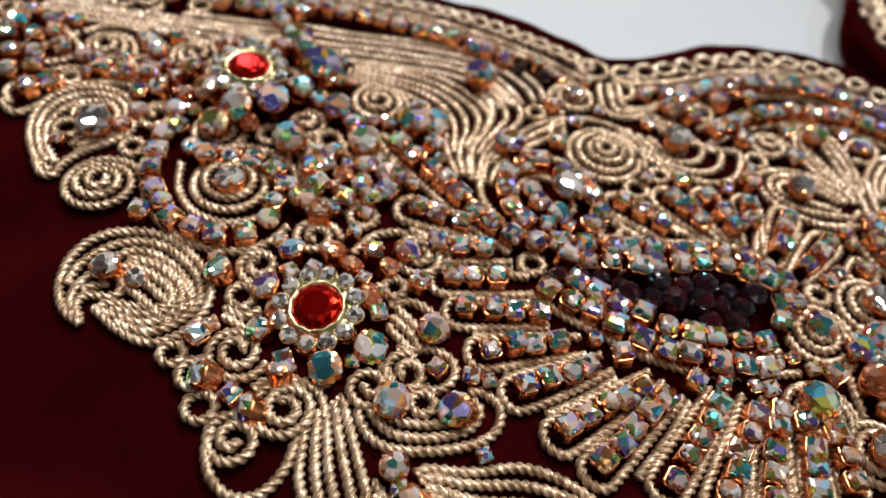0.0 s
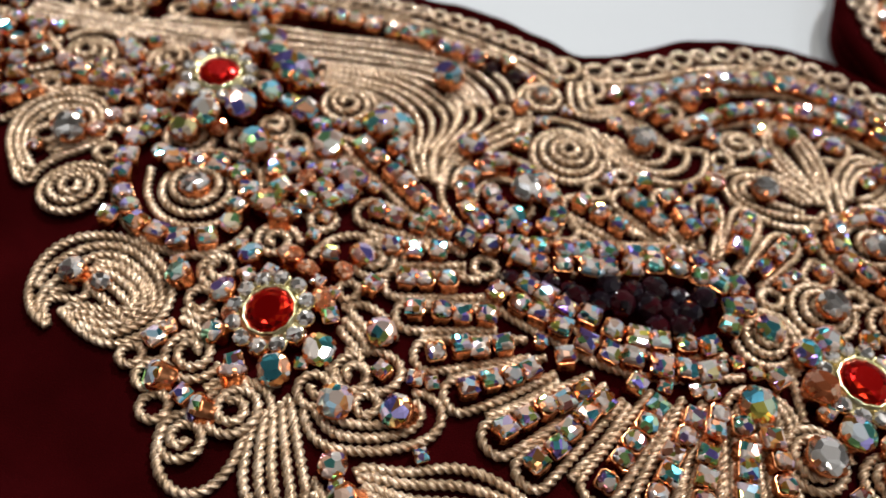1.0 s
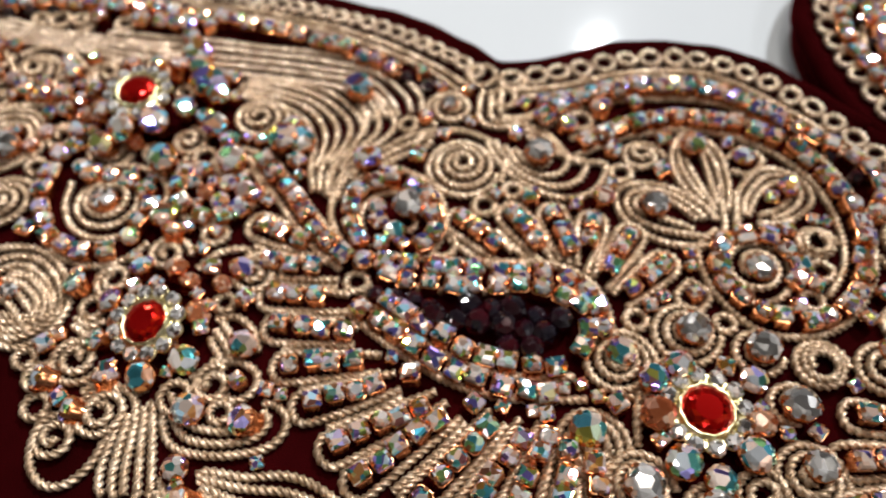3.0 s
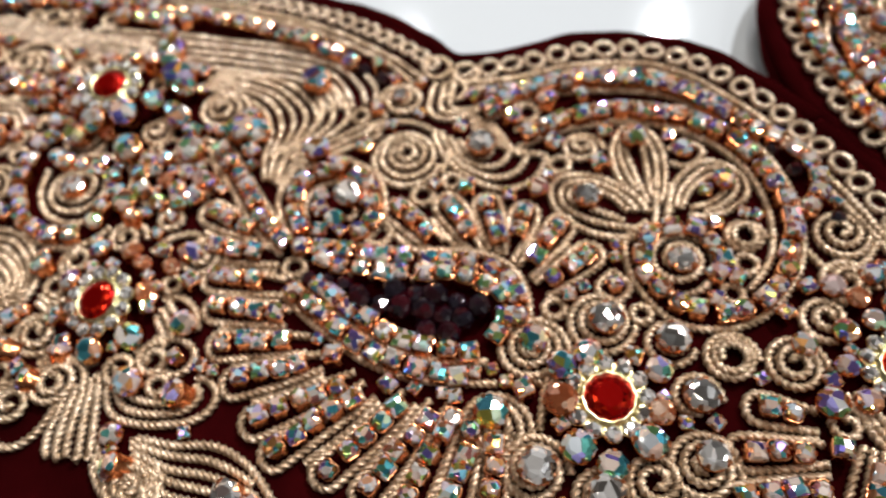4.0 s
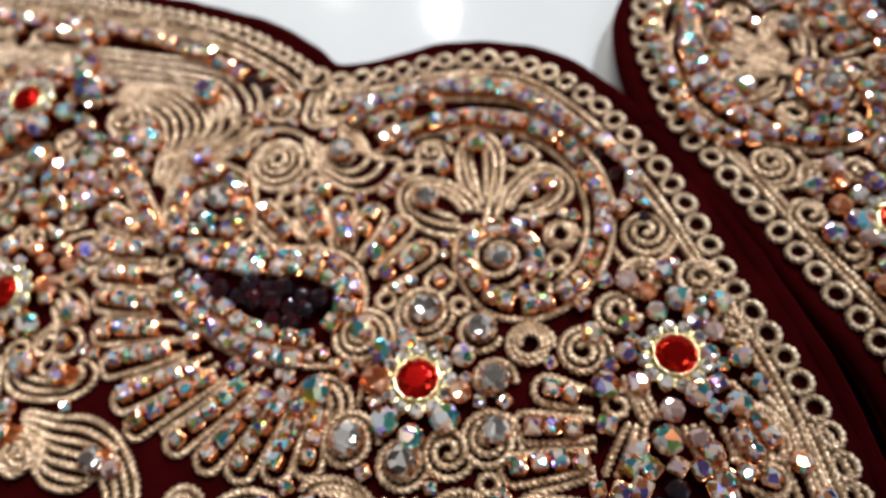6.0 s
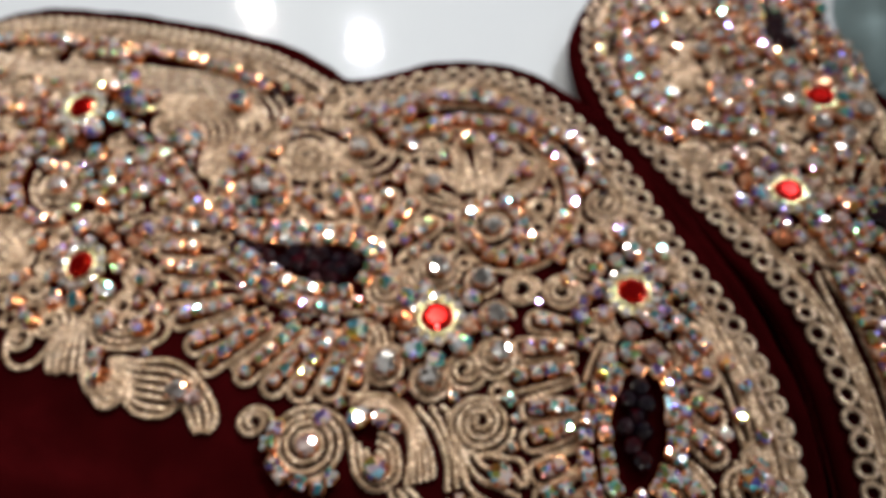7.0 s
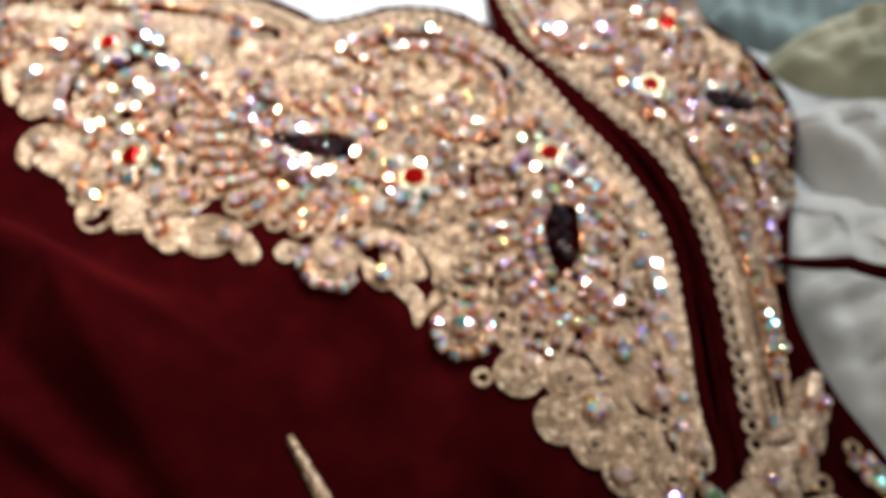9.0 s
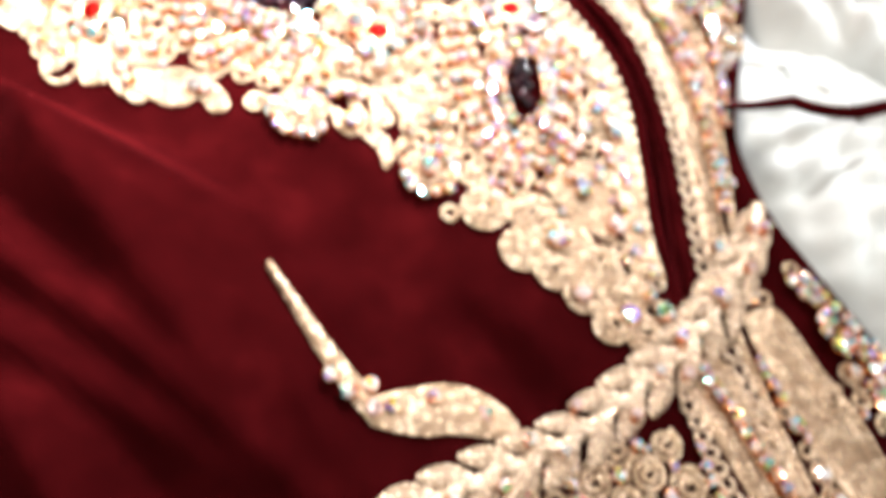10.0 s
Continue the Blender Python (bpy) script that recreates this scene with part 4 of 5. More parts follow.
    sheaf([(13.7, -19.1), (20.2, -19.3), (27.4, -18.3), (33.7, -20.2), (38.8, -24.5), (41.3, -28.8), (40.1, -32.9)], [(18.8, -26.3), (24.7, -29.9), (30.7, -29.6), (33.1, -26.5), (35.1, -28.1), (37.3, -30.7), (39.3, -32.5)], 9)
    sheaf([(9.6, -21.3), (13.3, -25.1), (17, -26.4), (19.7, -25.3)], [(10.7, -25), (14, -28.1), (17.7, -29.3), (20.2, -28)], 3)
    stone(32.5, -24, 4.6, "clear", 15, 250)
    stone(15.7, -23.9, 4.4, "ab", 50, 190)
    spiral(17.3, -26, 4.4, 0, 0, 1)
    stone(35.5, -24.8, 3.2, "rose", 10, 270)
    spiral(18.3, -27.5, 3.8, 0, -23, 1)
    # feather plume below the first drop
    feather(20.8, 17.2, 8.6, 20.8, 4.4, 3)
    feather(25.6, 13.8, 12, 13.2, 4.4, 4)
    feather(28, 8.5, 14.4, 7.7, 4.4, 4)
    feather(30.5, 3.3, 16.7, 2.8, 4.4, 4)
    feather(35.1, -0.3, 19.9, -3.5, 4.4, 5)
    feather(38.1, -2.5, 24.6, -9.4, 4.4, 5)
    feather(44.5, -4.3, 29.9, -14.9, 4.4, 6)
    feather(46.7, -5.3, 34.7, -18.9, 4.4, 6)
    feather(52.8, -5.4, 43.1, -20.2, 4.4, 6)
    feather(57.2, -5.8, 49.6, -21.8, 4.4, 6)
    feather(59.9, -5.5, 55.8, -21.9, 4.4, 6)
    feather(62.8, -6, 61.9, -20.8, 4.4, 6)
    feather(66, -7.7, 67.1, -19, 4.4, 5)
    # feather plume above the first drop
    feather(50.7, 20.8, 40.3, 27.5, 4.4, 3)
    feather(56.7, 22, 48.9, 30.6, 4.4, 3)
    feather(60.3, 22.2, 55.9, 32, 4.4, 3)
    feather(63, 21.1, 63.2, 31.6, 4.4, 3)
    feather(65.3, 18.9, 70.3, 29.8, 4.4, 3)
    feather(68.3, 15.9, 76, 25.1, 4.4, 3)
    # drop of garnet beads and its crystal rows
    bead_drop([(33.1, 11.7), (40.4, 11.4), (48.8, 12.3), (55.9, 13.6), (60.5, 12.3), (62.6, 8.8), (60.3, 4.4), (55.4, 3.1), (47.7, 4.2), (40.4, 6.7)])
    bead(32, 10.1, 3.2, 0.6)
    bead(35, 10.1, 3.2, 0.6)
    bead(37.9, 10.2, 3.2, 0.6)
    bead(40.5, 9.3, 3.2, 0.6)
    chain([(27.5, 16), (34.6, 16), (42.5, 16.3), (50, 17.3), (57.6, 17.8), (63, 15.7), (65.9, 11.3), (65.8, 5.9)])
    chain([(31.2, 13.7), (37.6, 13.3), (45.3, 14), (52.7, 15), (59.3, 14.9), (63.4, 12), (64, 7.4), (61.8, 4.1)])
    chain([(32.4, 9.8), (38.5, 7.1), (45.4, 3.9), (51.1, 2.5), (56.5, 2.3), (62, 3.5)])
    chain([(29.2, 8.6), (36.1, 4.3), (43.7, 0.8), (50.4, -1.1), (56.8, -1.3), (63.8, 0.1)])
    chain([(6.6, 33.8), (14.3, 26), (21.1, 19.4), (27.8, 14.9)])
    chain([(28.1, 17.9), (24.4, 24.3), (25, 29.3), (29.4, 32.1), (35.6, 30.1), (38.6, 24.6), (36.6, 20.1), (32.3, 20.4)])
    cord([(4, 33.8), (11.5, 25.9), (18.7, 18.7), (25.5, 14.2)])
    cord([(6.7, 36.1), (14.9, 27.8), (21.4, 21.6), (27.5, 17.5)])
    cord([(28.8, 18.9), (26.1, 25), (27.5, 29), (31.3, 30.3), (34.6, 27.2), (34.9, 23.7), (31.7, 23.6)])
    cord([(25.4, 18.2), (21.2, 24.6), (21.6, 31.7), (27.6, 35.8), (36.3, 33.2), (40.1, 25.9), (38.9, 19.8)])
    cord([(28.4, 17.4), (35.4, 18.2), (43.3, 18.9), (50.9, 20), (58, 20.6), (63.8, 18.5), (67.1, 12.8), (67, 5.9)])
    cord([(32, 13.6), (39.3, 13.2), (47, 13.9), (54.3, 15)])
    cord([(27.8, 7.5), (34.7, 3.2), (42.9, -0.5), (50, -2.2), (56.8, -2.2), (64.8, -0.7)])
    cord([(29.8, 10.1), (36.5, 6.2), (44.1, 2.8), (50.3, 1.2), (56.2, 1.1), (62.6, 2.4)])
    stone(33.8, 26.9, 4.8, "clear", 10, 270, 1)
    stone(32.4, 22.3, 3.4, "ab", 10, 270)
    stone(28.5, 26.6, 3, "ab", 10, 270)
    stone(36.2, 27.5, 3, "ab", 10, 270)
    ring(40.1, 21.4, 2.2)
    # bundles and leaves below the neckline
    sheaf([(-36.9, 60.2), (-14.3, 61), (5.9, 61), (21.6, 59.6), (30.2, 53.3), (33.7, 46.6)], [(-13.5, 54.5), (-5.5, 53.3), (4.4, 53.2), (14.8, 52.8), (20.5, 49.2), (23.7, 43.9)], 5, mat=GOLD_PALE)
    sheaf([(-1.8, 52.9), (11.9, 51.8), (20.7, 46), (21.6, 40.2), (18.7, 33.8), (19.4, 26.7)], [(-3.9, 48), (3.8, 47.1), (10.6, 44.4), (14.1, 39.3), (15.2, 33.2), (17.6, 27)], 6)
    sheaf([(20.8, 53.4), (25.4, 48.9), (27.3, 44.2), (24.2, 38.8), (21.1, 33.5), (20.1, 26.2)], [(19.1, 49.4), (21.9, 46.2), (22.3, 42.7), (20.9, 39), (19.3, 34.6), (19.4, 26.7)], 3)
    sheaf([(34.6, 46), (29.4, 42.4), (24.6, 36.6), (21.7, 32.3), (21, 26.3)], [(34.5, 41.9), (30.8, 39.2), (26.5, 35.1), (23.5, 31.3), (22.2, 26.5)], 3)
    stone(19.7, 51.3, 5.4)
    stone(24.9, 35.3, 4.7)
    stone(-12.3, 54.6, 5.4)
    stone(-7.1, 47, 6.8)
    stone(10.1, 36.9, 5.6)
    spiral(40.6, 37.5, 6.4, 0, -3, -1)
    cord([(47.8, 35.5), (47, 41.9), (40.1, 45.9), (33.4, 44.4), (32, 40.8)])
    sheaf([(42.8, 45.3), (48.7, 37.6), (56.8, 34), (62.9, 36.3), (64.4, 42.4), (59.5, 42), (54.2, 47.7), (47, 49.8)], [(49.9, 42.6), (51, 40.6), (53.1, 40), (54.7, 40.8), (54.9, 42.5), (53.9, 44.3), (52.2, 45.1), (50.7, 44.6)], 4)
    stone(53.1, 41.5, 4.8, "clear")
    spiral(70.5, 44.7, 3.8, 0, 7, 1, squash=0.85)
    sheaf([(83.4, 33.3), (77.3, 39.9), (75.5, 46.4), (77.9, 51.6), (83, 48.9), (84.9, 41.9), (84.5, 33.5)], [(82.4, 35.6), (80, 41), (77.9, 46.1), (78.6, 48.4), (80.3, 47.2), (81.9, 41.4), (83.1, 35.7)], 4)
    sheaf([(86.1, 33.8), (86.3, 39.6), (90.9, 45.4), (96.6, 44.2), (98, 39.7), (93.7, 34.8), (87.5, 33.4)], [(88.1, 35.3), (88.9, 38.5), (91.5, 42.1), (94.2, 42.6), (94.8, 40.4), (92.6, 37.3), (88.6, 35.2)], 4)
    sheaf([(83.6, 28.1), (74.6, 27.9), (68, 31.5), (67.2, 37.3), (73.7, 39.3), (80.9, 35.9), (83.7, 31.9)], [(78.5, 31.5), (74.4, 32.4), (70.4, 33.4), (70.1, 35.7), (73.6, 36.5), (77.2, 35.2), (80.1, 32.3)], 4)
    sheaf([(82.8, 40.3), (83.8, 37), (84.2, 32.6), (84, 28.1)], [(86.3, 39.8), (86.1, 36.9), (85.9, 32.3), (86.3, 28.1)], 4)
    stone(78.8, 47.7, 4.3)
    stone(93.9, 41.1, 3.7)
    stone(72.8, 33.7, 4.4, "clear")
    cord([(84.8, 47), (87.3, 49.6), (90.7, 47.5), (88.5, 44), (85.4, 44.4)])
    # the great scroll
    chain([(59.4, 44.8), (68.8, 50.9), (77.4, 53.9), (87.5, 53.3), (95.8, 49.7), (101.4, 43.1), (104.5, 34.8), (103.9, 26.4), (100.6, 19.4), (95.2, 16.3), (88.7, 16.8), (83.6, 21.2), (82.3, 25.7), (84.3, 29.3)])
    cord([(59.4, 43.3), (69, 49.6), (78.2, 52.5), (88.9, 51.1), (97.5, 45.3), (101.6, 37), (102, 28.6), (99, 21.7)])
    cord([(58.1, 47), (68.1, 53.4), (77.2, 56.7), (89, 56), (98.6, 50.9), (104.7, 42.6), (106.7, 33.7), (105.7, 25.3), (101, 17.3), (94.8, 14.1), (87.8, 14.7), (81.9, 20.4), (80, 27.3), (82.8, 31.7)])
    spiral(88.4, 24.6, 7.4, 3.2, 5, 1)
    chain([(82.4, 27.3), (86.3, 30.4), (92, 29.4), (94.7, 25), (92.7, 20.6)])
    stone(88.5, 24, 4.5, "clear")
    spiral(98.1, 31.3, 3.0, 2.2, 5, 1, gap=0.8)
    spiral(112.1, 34.5, 4.3, 0, 1, -1)
    cord([(107.1, 30.6), (110.4, 27.7), (115.1, 29.2), (117.6, 33.7)])
    spiral(96.8, 9.9, 4.0, 2.6, 4, 1, gap=0.8)
    chain([(52, 49.5), (57.8, 55.6), (69.6, 60.2), (82, 61.3), (91.7, 57.2), (99.1, 52.7), (106.2, 49.1), (108.6, 42.1), (106.1, 35.6)])
    cord([(52.2, 48.3), (60.1, 55), (71.9, 59.2), (83.3, 59.6), (92.1, 55.5)])
    sheaf([(41.1, 55.6), (42.4, 48.7), (47.7, 48.2), (53.9, 53.3)], [(44.8, 56.9), (45.7, 50.7), (50.1, 51.3), (55.2, 56.3)], 3)
    ring(40.8, 59.9, 2.5)
    ring(45.5, 54.8, 2.1)
    ring(46.5, 59.3, 2.3)
    # cluster round the second flower
    stone(68.6, 6.7, 4.2)
    stone(78.4, 11.8, 5.0, "clear")
    stone(64.9, -5.9, 4.4)
    stone(74, -2, 4.8, "amber")
    stone(77.4, -8.2, 4.7)
    stone(82.1, -9.6, 4.2)
    stone(86.4, -5.6, 4.8)
    stone(86.7, 5.5, 3.9)
    stone(92.8, 2.4, 5.0, "clear")
    stone(88.4, 10.5, 4.8, "clear")
    stone(94.8, -5.7, 4.4, "clear")
    stone(81.9, -13.3, 5.0, "clear")
    stone(72.5, -11.9, 5.2, "clear")
    stone(73.1, 3.4, 4.2)
    stone(76.9, 5.9, 4.1)
    stone(87.9, -1, 3.8, "amber")
    spiral(68.7, 5.5, 5.5, 0, -1, 1)
    spiral(77.9, 12, 5.3, 0, 2, -1)
    spiral(92.3, 2.9, 3.6, 0, 0, 1)
    spiral(88.1, 10.7, 3.8, 0, -7, -1)
    spiral(72, -12, 5.1, 0, 5, 1)
    spiral(81.5, -13.4, 4.4, 0, 5, -1)
    spiral(65.6, -7.4, 5.2, 0, 4, 1)
    spiral(94, -7, 5.1, 0, -3, 1)
    spiral(88.1, -10.1, 4.3, 0, -1, -1)
    cord([(78.5, 21.4), (81.7, 18.9), (79.6, 15.9), (76.6, 17.9), (78.5, 21.4)])
    cord([(67.9, 2), (72, 1), (75.5, 7.5), (77, 8.8)])
    cord([(71.8, -6.4), (71.7, 1.9), (75.2, 5.5)])
    # cluster round the third flower
    stone(111.9, 16.6, 3.6)
    stone(116, 19.3, 3.4)
    stone(121.9, 19.6, 4.0)
    stone(125.3, 23.1, 3.8)
    stone(112.2, 11.2, 3.4)
    stone(114.6, 6.4, 3.6)
    stone(123.4, 6.8, 4.1)
    stone(129.2, 14.1, 3.7)
    stone(129.3, 6.5, 3.9)
    stone(119.9, -1.5, 4.6)
    stone(109.7, 5, 4.4)
    stone(120, 3.5, 3.7, "rose")
    stone(115.8, 26.9, 3.5)
    stone(110.3, 23.9, 3.7, "rose")
    stone(124.5, 13.9, 3.1)
    stone(106.2, 13.5, 3.6)
    stone(113.9, 22.6, 3.3, "amber")
    stone(124.9, 17.6, 3.3, "rose")
    stone(124.5, -0, 3.2, "rose")
    stone(132.2, 10.6, 3.1)
    stone(116.2, -4.4, 3.3)
    spiral(105.6, 10.4, 4.6, 0, 2, 1)
    spiral(109.6, 18.8, 3.9, 0, -1, -1)
    spiral(112.8, 25.3, 4.4, 0, 0, 1)
    spiral(121.8, 27.1, 3.8, 0, 13, 1)
    spiral(127.3, 19.8, 3.2, 0, -3, -1)
    spiral(132.3, 4.7, 2.9, 0, 0, 1)
    spiral(112.2, 2.8, 2.9, 0, -9, 1)
    feather(108.6, 2.6, 99, 3.2, 4.4, 3)
    feather(109.4, -1.7, 97, -4.1, 4.4, 4)
    feather(109.8, -6.2, 96.8, -11.2, 4.4, 4)
    feather(130.7, 5.8, 136.7, 0.3, 4.4, 4)
    feather(128.7, 3.8, 134.1, -2.6, 4.4, 4)
    sheaf([(114.1, 0.3), (112.9, -4), (111.8, -8.9)], [(116.8, 0.2), (116.3, -3.9), (115.4, -8)], 4)
    sheaf([(122, 1.4), (124.2, -1.9), (126.4, -5.2)], [(124.8, 2.9), (127, -0.5), (129.5, -4.4)], 4)
    sheaf([(128.2, 10.3), (132.9, 6.5), (136.7, 1.9)], [(130, 11.6), (134.2, 8.4), (138, 4.6)], 4)
    sheaf([(112.2, 7.5), (114.4, 3.7), (117.2, 0.3)], [(114.4, 8.9), (116.6, 4.7), (118.9, 1.9)], 4)
    # second plume with its garnet drop
    bead_drop([(120.7, -6), (119.1, -10.4), (118.7, -17.3), (120, -23.6), (122.8, -27.5), (125.1, -23.3), (126.3, -16), (125.5, -9.3), (123.2, -6.1)])
    chain([(119.2, -4.4), (116.7, -10.8), (116.3, -18.9), (118.2, -27.1), (121.5, -31.6)])
    chain([(124.1, -3.6), (128.1, -8.8), (128.9, -16.6), (127.7, -24.4), (124.5, -31.1)])
    chain([(116.5, -1.9), (114.1, -11.7), (113.1, -20.9), (114.7, -29.2), (118.7, -35.4), (123.1, -41.4), (129.8, -46.7)])
    chain([(126.2, -0.6), (130.2, -9.6), (130.1, -21.5), (127.5, -31.6), (123.7, -34.8)])
    feather(111.6, -14.1, 100.2, -16.4, 4.4, 3)
    feather(111.7, -17.8, 101.4, -22.9, 4.4, 3)
    feather(112.6, -23.6, 103.8, -29, 4.4, 3)
    feather(113.4, -27.7, 105.4, -33.6, 4.4, 3)
    feather(114.9, -31.7, 107.6, -39.4, 4.4, 3)
    feather(116.9, -34.2, 111.6, -44, 4.4, 3)
    feather(118.8, -36.6, 115.5, -48.5, 4.4, 3)
    feather(122, -40.1, 119.8, -51.6, 4.4, 3)
    feather(129.1, -3.2, 137.3, -3.7, 4.4, 3)
    feather(131.7, -9.1, 138.3, -12.9, 4.4, 3)
    feather(131.6, -15.2, 138.7, -20.2, 4.4, 3)
    feather(130.2, -22.7, 135.2, -29, 4.4, 3)
    feather(128.9, -29.9, 134.4, -37.1, 4.4, 3)
    feather(127.6, -35.4, 136, -43.3, 4.4, 3)
    feather(129.9, -46.6, 139.4, -49, 4.4, 3)
    spiral(143.1, -25.1, 5.4, 2.5, -6, 1, gap=0.6)
    stone(142.7, -23.1, 4.3)
    stone(146.8, -28.1, 3.8)
    stone(138.8, -31.1, 3.7)
    stone(135.9, -37.4, 4.1, "rose")
    stone(144.4, -37.6, 3.6)
    sheaf([(141.9, 6.9), (146.9, -3.8), (150.1, -15.6), (151.4, -29.4), (151.1, -39.9), (150.7, -48.5)], [(134.8, 4.3), (139.3, -6.4), (142.2, -16.6), (149.1, -29.7), (147.2, -40.4), (145.4, -49.2)], 6)
    sheaf([(136.2, -40.6), (138.5, -45.3), (139.5, -50), (139.5, -53.6)], [(145.4, -39.4), (145.1, -44.4), (144.8, -49.3), (144, -53)], 5)
    stone(138.6, -0.3, 3.3)
    stone(142.3, -4.6, 2.9)
    stone(141.4, -10.9, 3.2)
    stone(145.5, -14.1, 2.9)
    stone(144.4, -20, 3.1)
    stone(148, -23.5, 2.8)
    stone(147.3, -30, 3.0)
    stone(149.7, -33.6, 2.8)
    stone(147.9, -39.7, 2.9)
    stone(148.9, -45.1, 2.6)
    stone(142.2, -44.8, 3.1)
    stone(138.5, -15, 2.9)
    stone(145.2, -23.1, 3.6)
    stone(147.9, -31.8, 3.2)
    stone(145.9, -41.4, 3.4)
    stone(149.4, -47.5, 3.1)
    stone(147.7, -55.6, 3.3)
    stone(150.9, -61.3, 3.0)
    stone(149.5, -68.8, 3.2)
    stone(153.2, -74.2, 2.9)
    stone(141.6, -46.2, 3.1)
    stone(151.3, -80.6, 3.2)
    # leaf and coil border below
    spiral(49.1, -27.9, 3.6, 0, -4, 1)
    spiral(60.9, -30.5, 8.3, 4, 3, 1, gap=0.5)
    chain([(53.9, -26.9), (54.5, -33), (59.3, -37.6), (66, -37.7), (69.1, -33.1)])
    stone(69.7, -23.9, 4.4)
    stone(75.6, -33, 4.7)
    stone(62.5, -24.9, 3.4)
    stone(61.4, -30.9, 4.4, "rose")
    stone(98.2, -29.9, 4.4)
    spiral(92.9, -20.6, 6.5, 0, 3, -1)
    sheaf([(65.9, -21.5), (69.8, -18.5), (75.5, -18.1), (80.2, -21.4), (84.3, -27.5), (86.6, -33.5)], [(74.8, -20), (76.1, -20.9), (78.3, -22.9), (80.1, -26), (81, -30.2), (81.1, -35.6)], 5)
    sheaf([(79.7, -19.1), (84.5, -23), (87.9, -29), (89, -35.2)], [(85.8, -18.1), (87.7, -22.4), (90.3, -27.5), (93, -33.5)], 4)
    sheaf([(68.6, -27.4), (71.4, -34.1), (75.8, -36.3), (79.5, -33.2), (77.6, -27.5), (72.5, -25)], [(72.5, -29.5), (73.7, -32.1), (75.1, -33.2), (76.5, -32.1), (76, -30), (74.1, -29.3)], 3)
    sheaf([(77.9, -36.4), (83.1, -41.1), (85.2, -46.7), (86.6, -43.3), (92.3, -37.3)], [(81.6, -34.6), (85.3, -38.2), (86, -43.4), (87.5, -40.6), (90.1, -34.8)], 3)
    sheaf([(90.3, -19), (95, -25.7), (101.7, -26.3), (103.4, -31.7)], [(88.5, -26.6), (93.1, -33), (98.5, -35.1), (102.9, -33.8)], 4)
    spiral(95.8, -46.6, 7.3, 3.6, -7, 1, gap=0.4)
    stone(96.3, -47.1, 5.4)
    chain([(89.9, -44.5), (91.4, -51.8), (96.5, -54.6), (102.3, -51.6), (103, -45.3), (98.3, -41.4), (92.7, -41.5)])
    spiral(111.4, -58, 6.8, 0, -7, 1)
    spiral(120.5, -68.7, 6.1, 0, -28, -1)
    spiral(128.9, -74.7, 6.1, 0, -11, 1)
    spiral(135.6, -80.5, 5.4, 0, -13, -1)
    spiral(141.8, -89.2, 5.3, 0, -12, 1)
    ring(102.1, -59.6, 1.9)
    spiral(123.1, -58.6, 6.4, 0, -11, 1)
    spiral(131.5, -66.5, 7.1, 0, -9, 1)
    spiral(139.8, -72.5, 6.2, 0, -11, -1)
    spiral(146.1, -81.5, 6.1, 0, -11, 1)
    spiral(149.4, -90.3, 5.3, 0, -14, -1)
    stone(129, -66, 5.8)
    stone(114.1, -55.2, 4.1)
    stone(145.7, -86.9, 4.8)
    stone(154.2, -85.7, 4.8)
    stone(144.7, -61.7, 5.0, "rose")
    stone(137.4, -51, 4.6)
    stone(134.4, -81.4, 4.2, "rose")
    sheaf([(148.8, -6.6), (152.6, -27.1), (153.7, -46), (154, -63.5), (157.1, -79.4)], [(137.5, -24.3), (143, -35.6), (146.5, -48.3), (148, -63.8), (150.6, -79.8)], 7)
    sheaf([(126.6, -47.9), (132.2, -56.3), (137.8, -61.1), (144.6, -67.3)], [(133.1, -41.9), (138.8, -48.8), (144.3, -55.5), (146.5, -63.9)], 8)
    # upper corner by the shoulder
    chain([(-59.2, 45.9), (-55.2, 47.2), (-51.3, 48.7)])
    chain([(-57.2, 41.2), (-52.9, 42.5), (-49, 43.9)])
    chain([(-55.8, 37.7), (-51.1, 39), (-47.3, 40.7)])
    chain([(-50.9, 33.1), (-48.4, 35.5), (-44.7, 38.4)])
    cord([(-53.8, 32.3), (-50.7, 30), (-48.4, 31.5), (-45.7, 35.8), (-42.4, 38.6), (-37.4, 39.6), (-31.1, 39.5)])
    cord([(-51.9, 31.8), (-53.6, 34.8), (-51.8, 38), (-47, 41.7), (-41.7, 41.9), (-36.1, 41.4), (-31, 42.5)])
    cord([(-59, 44.6), (-54.2, 46.2), (-50.2, 47.7), (-48.6, 51)])
    cord([(-57.2, 40.5), (-52.5, 41.8), (-48.6, 43.4), (-46.5, 45.1)])
    spiral(-42.4, 47.9, 4.3, 0, -11, 1)
    cord([(-52, 52.7), (-46.1, 46.7), (-41, 42.5), (-34.9, 43.1)])
    cord([(-47.7, 51.2), (-44, 54.1), (-38, 53.5), (-33.1, 49.7)])
    sheaf([(-57.1, 61), (-47.7, 59.4), (-37.6, 58.7), (-28.6, 58.2), (-17.6, 58.2)], [(-57, 55.7), (-47.1, 55), (-38.4, 54.7), (-30.3, 53.6), (-22.4, 52.9)], 5, mat=GOLD_PALE)
    stone(-57.8, 49.8, 4.3)
    stone(-52.8, 52.3, 3.7)
    stone(-45, 44.2, 3.0, "rose")
    stone(-38.9, 41.3, 2.6)
    stone(-37.2, 41.4, 2.7)
    stone(-16, 60.3, 3.4)
    stone(-27.4, 33.9, 3.4)
    stone(-32.7, 32.8, 2.9, "rose")
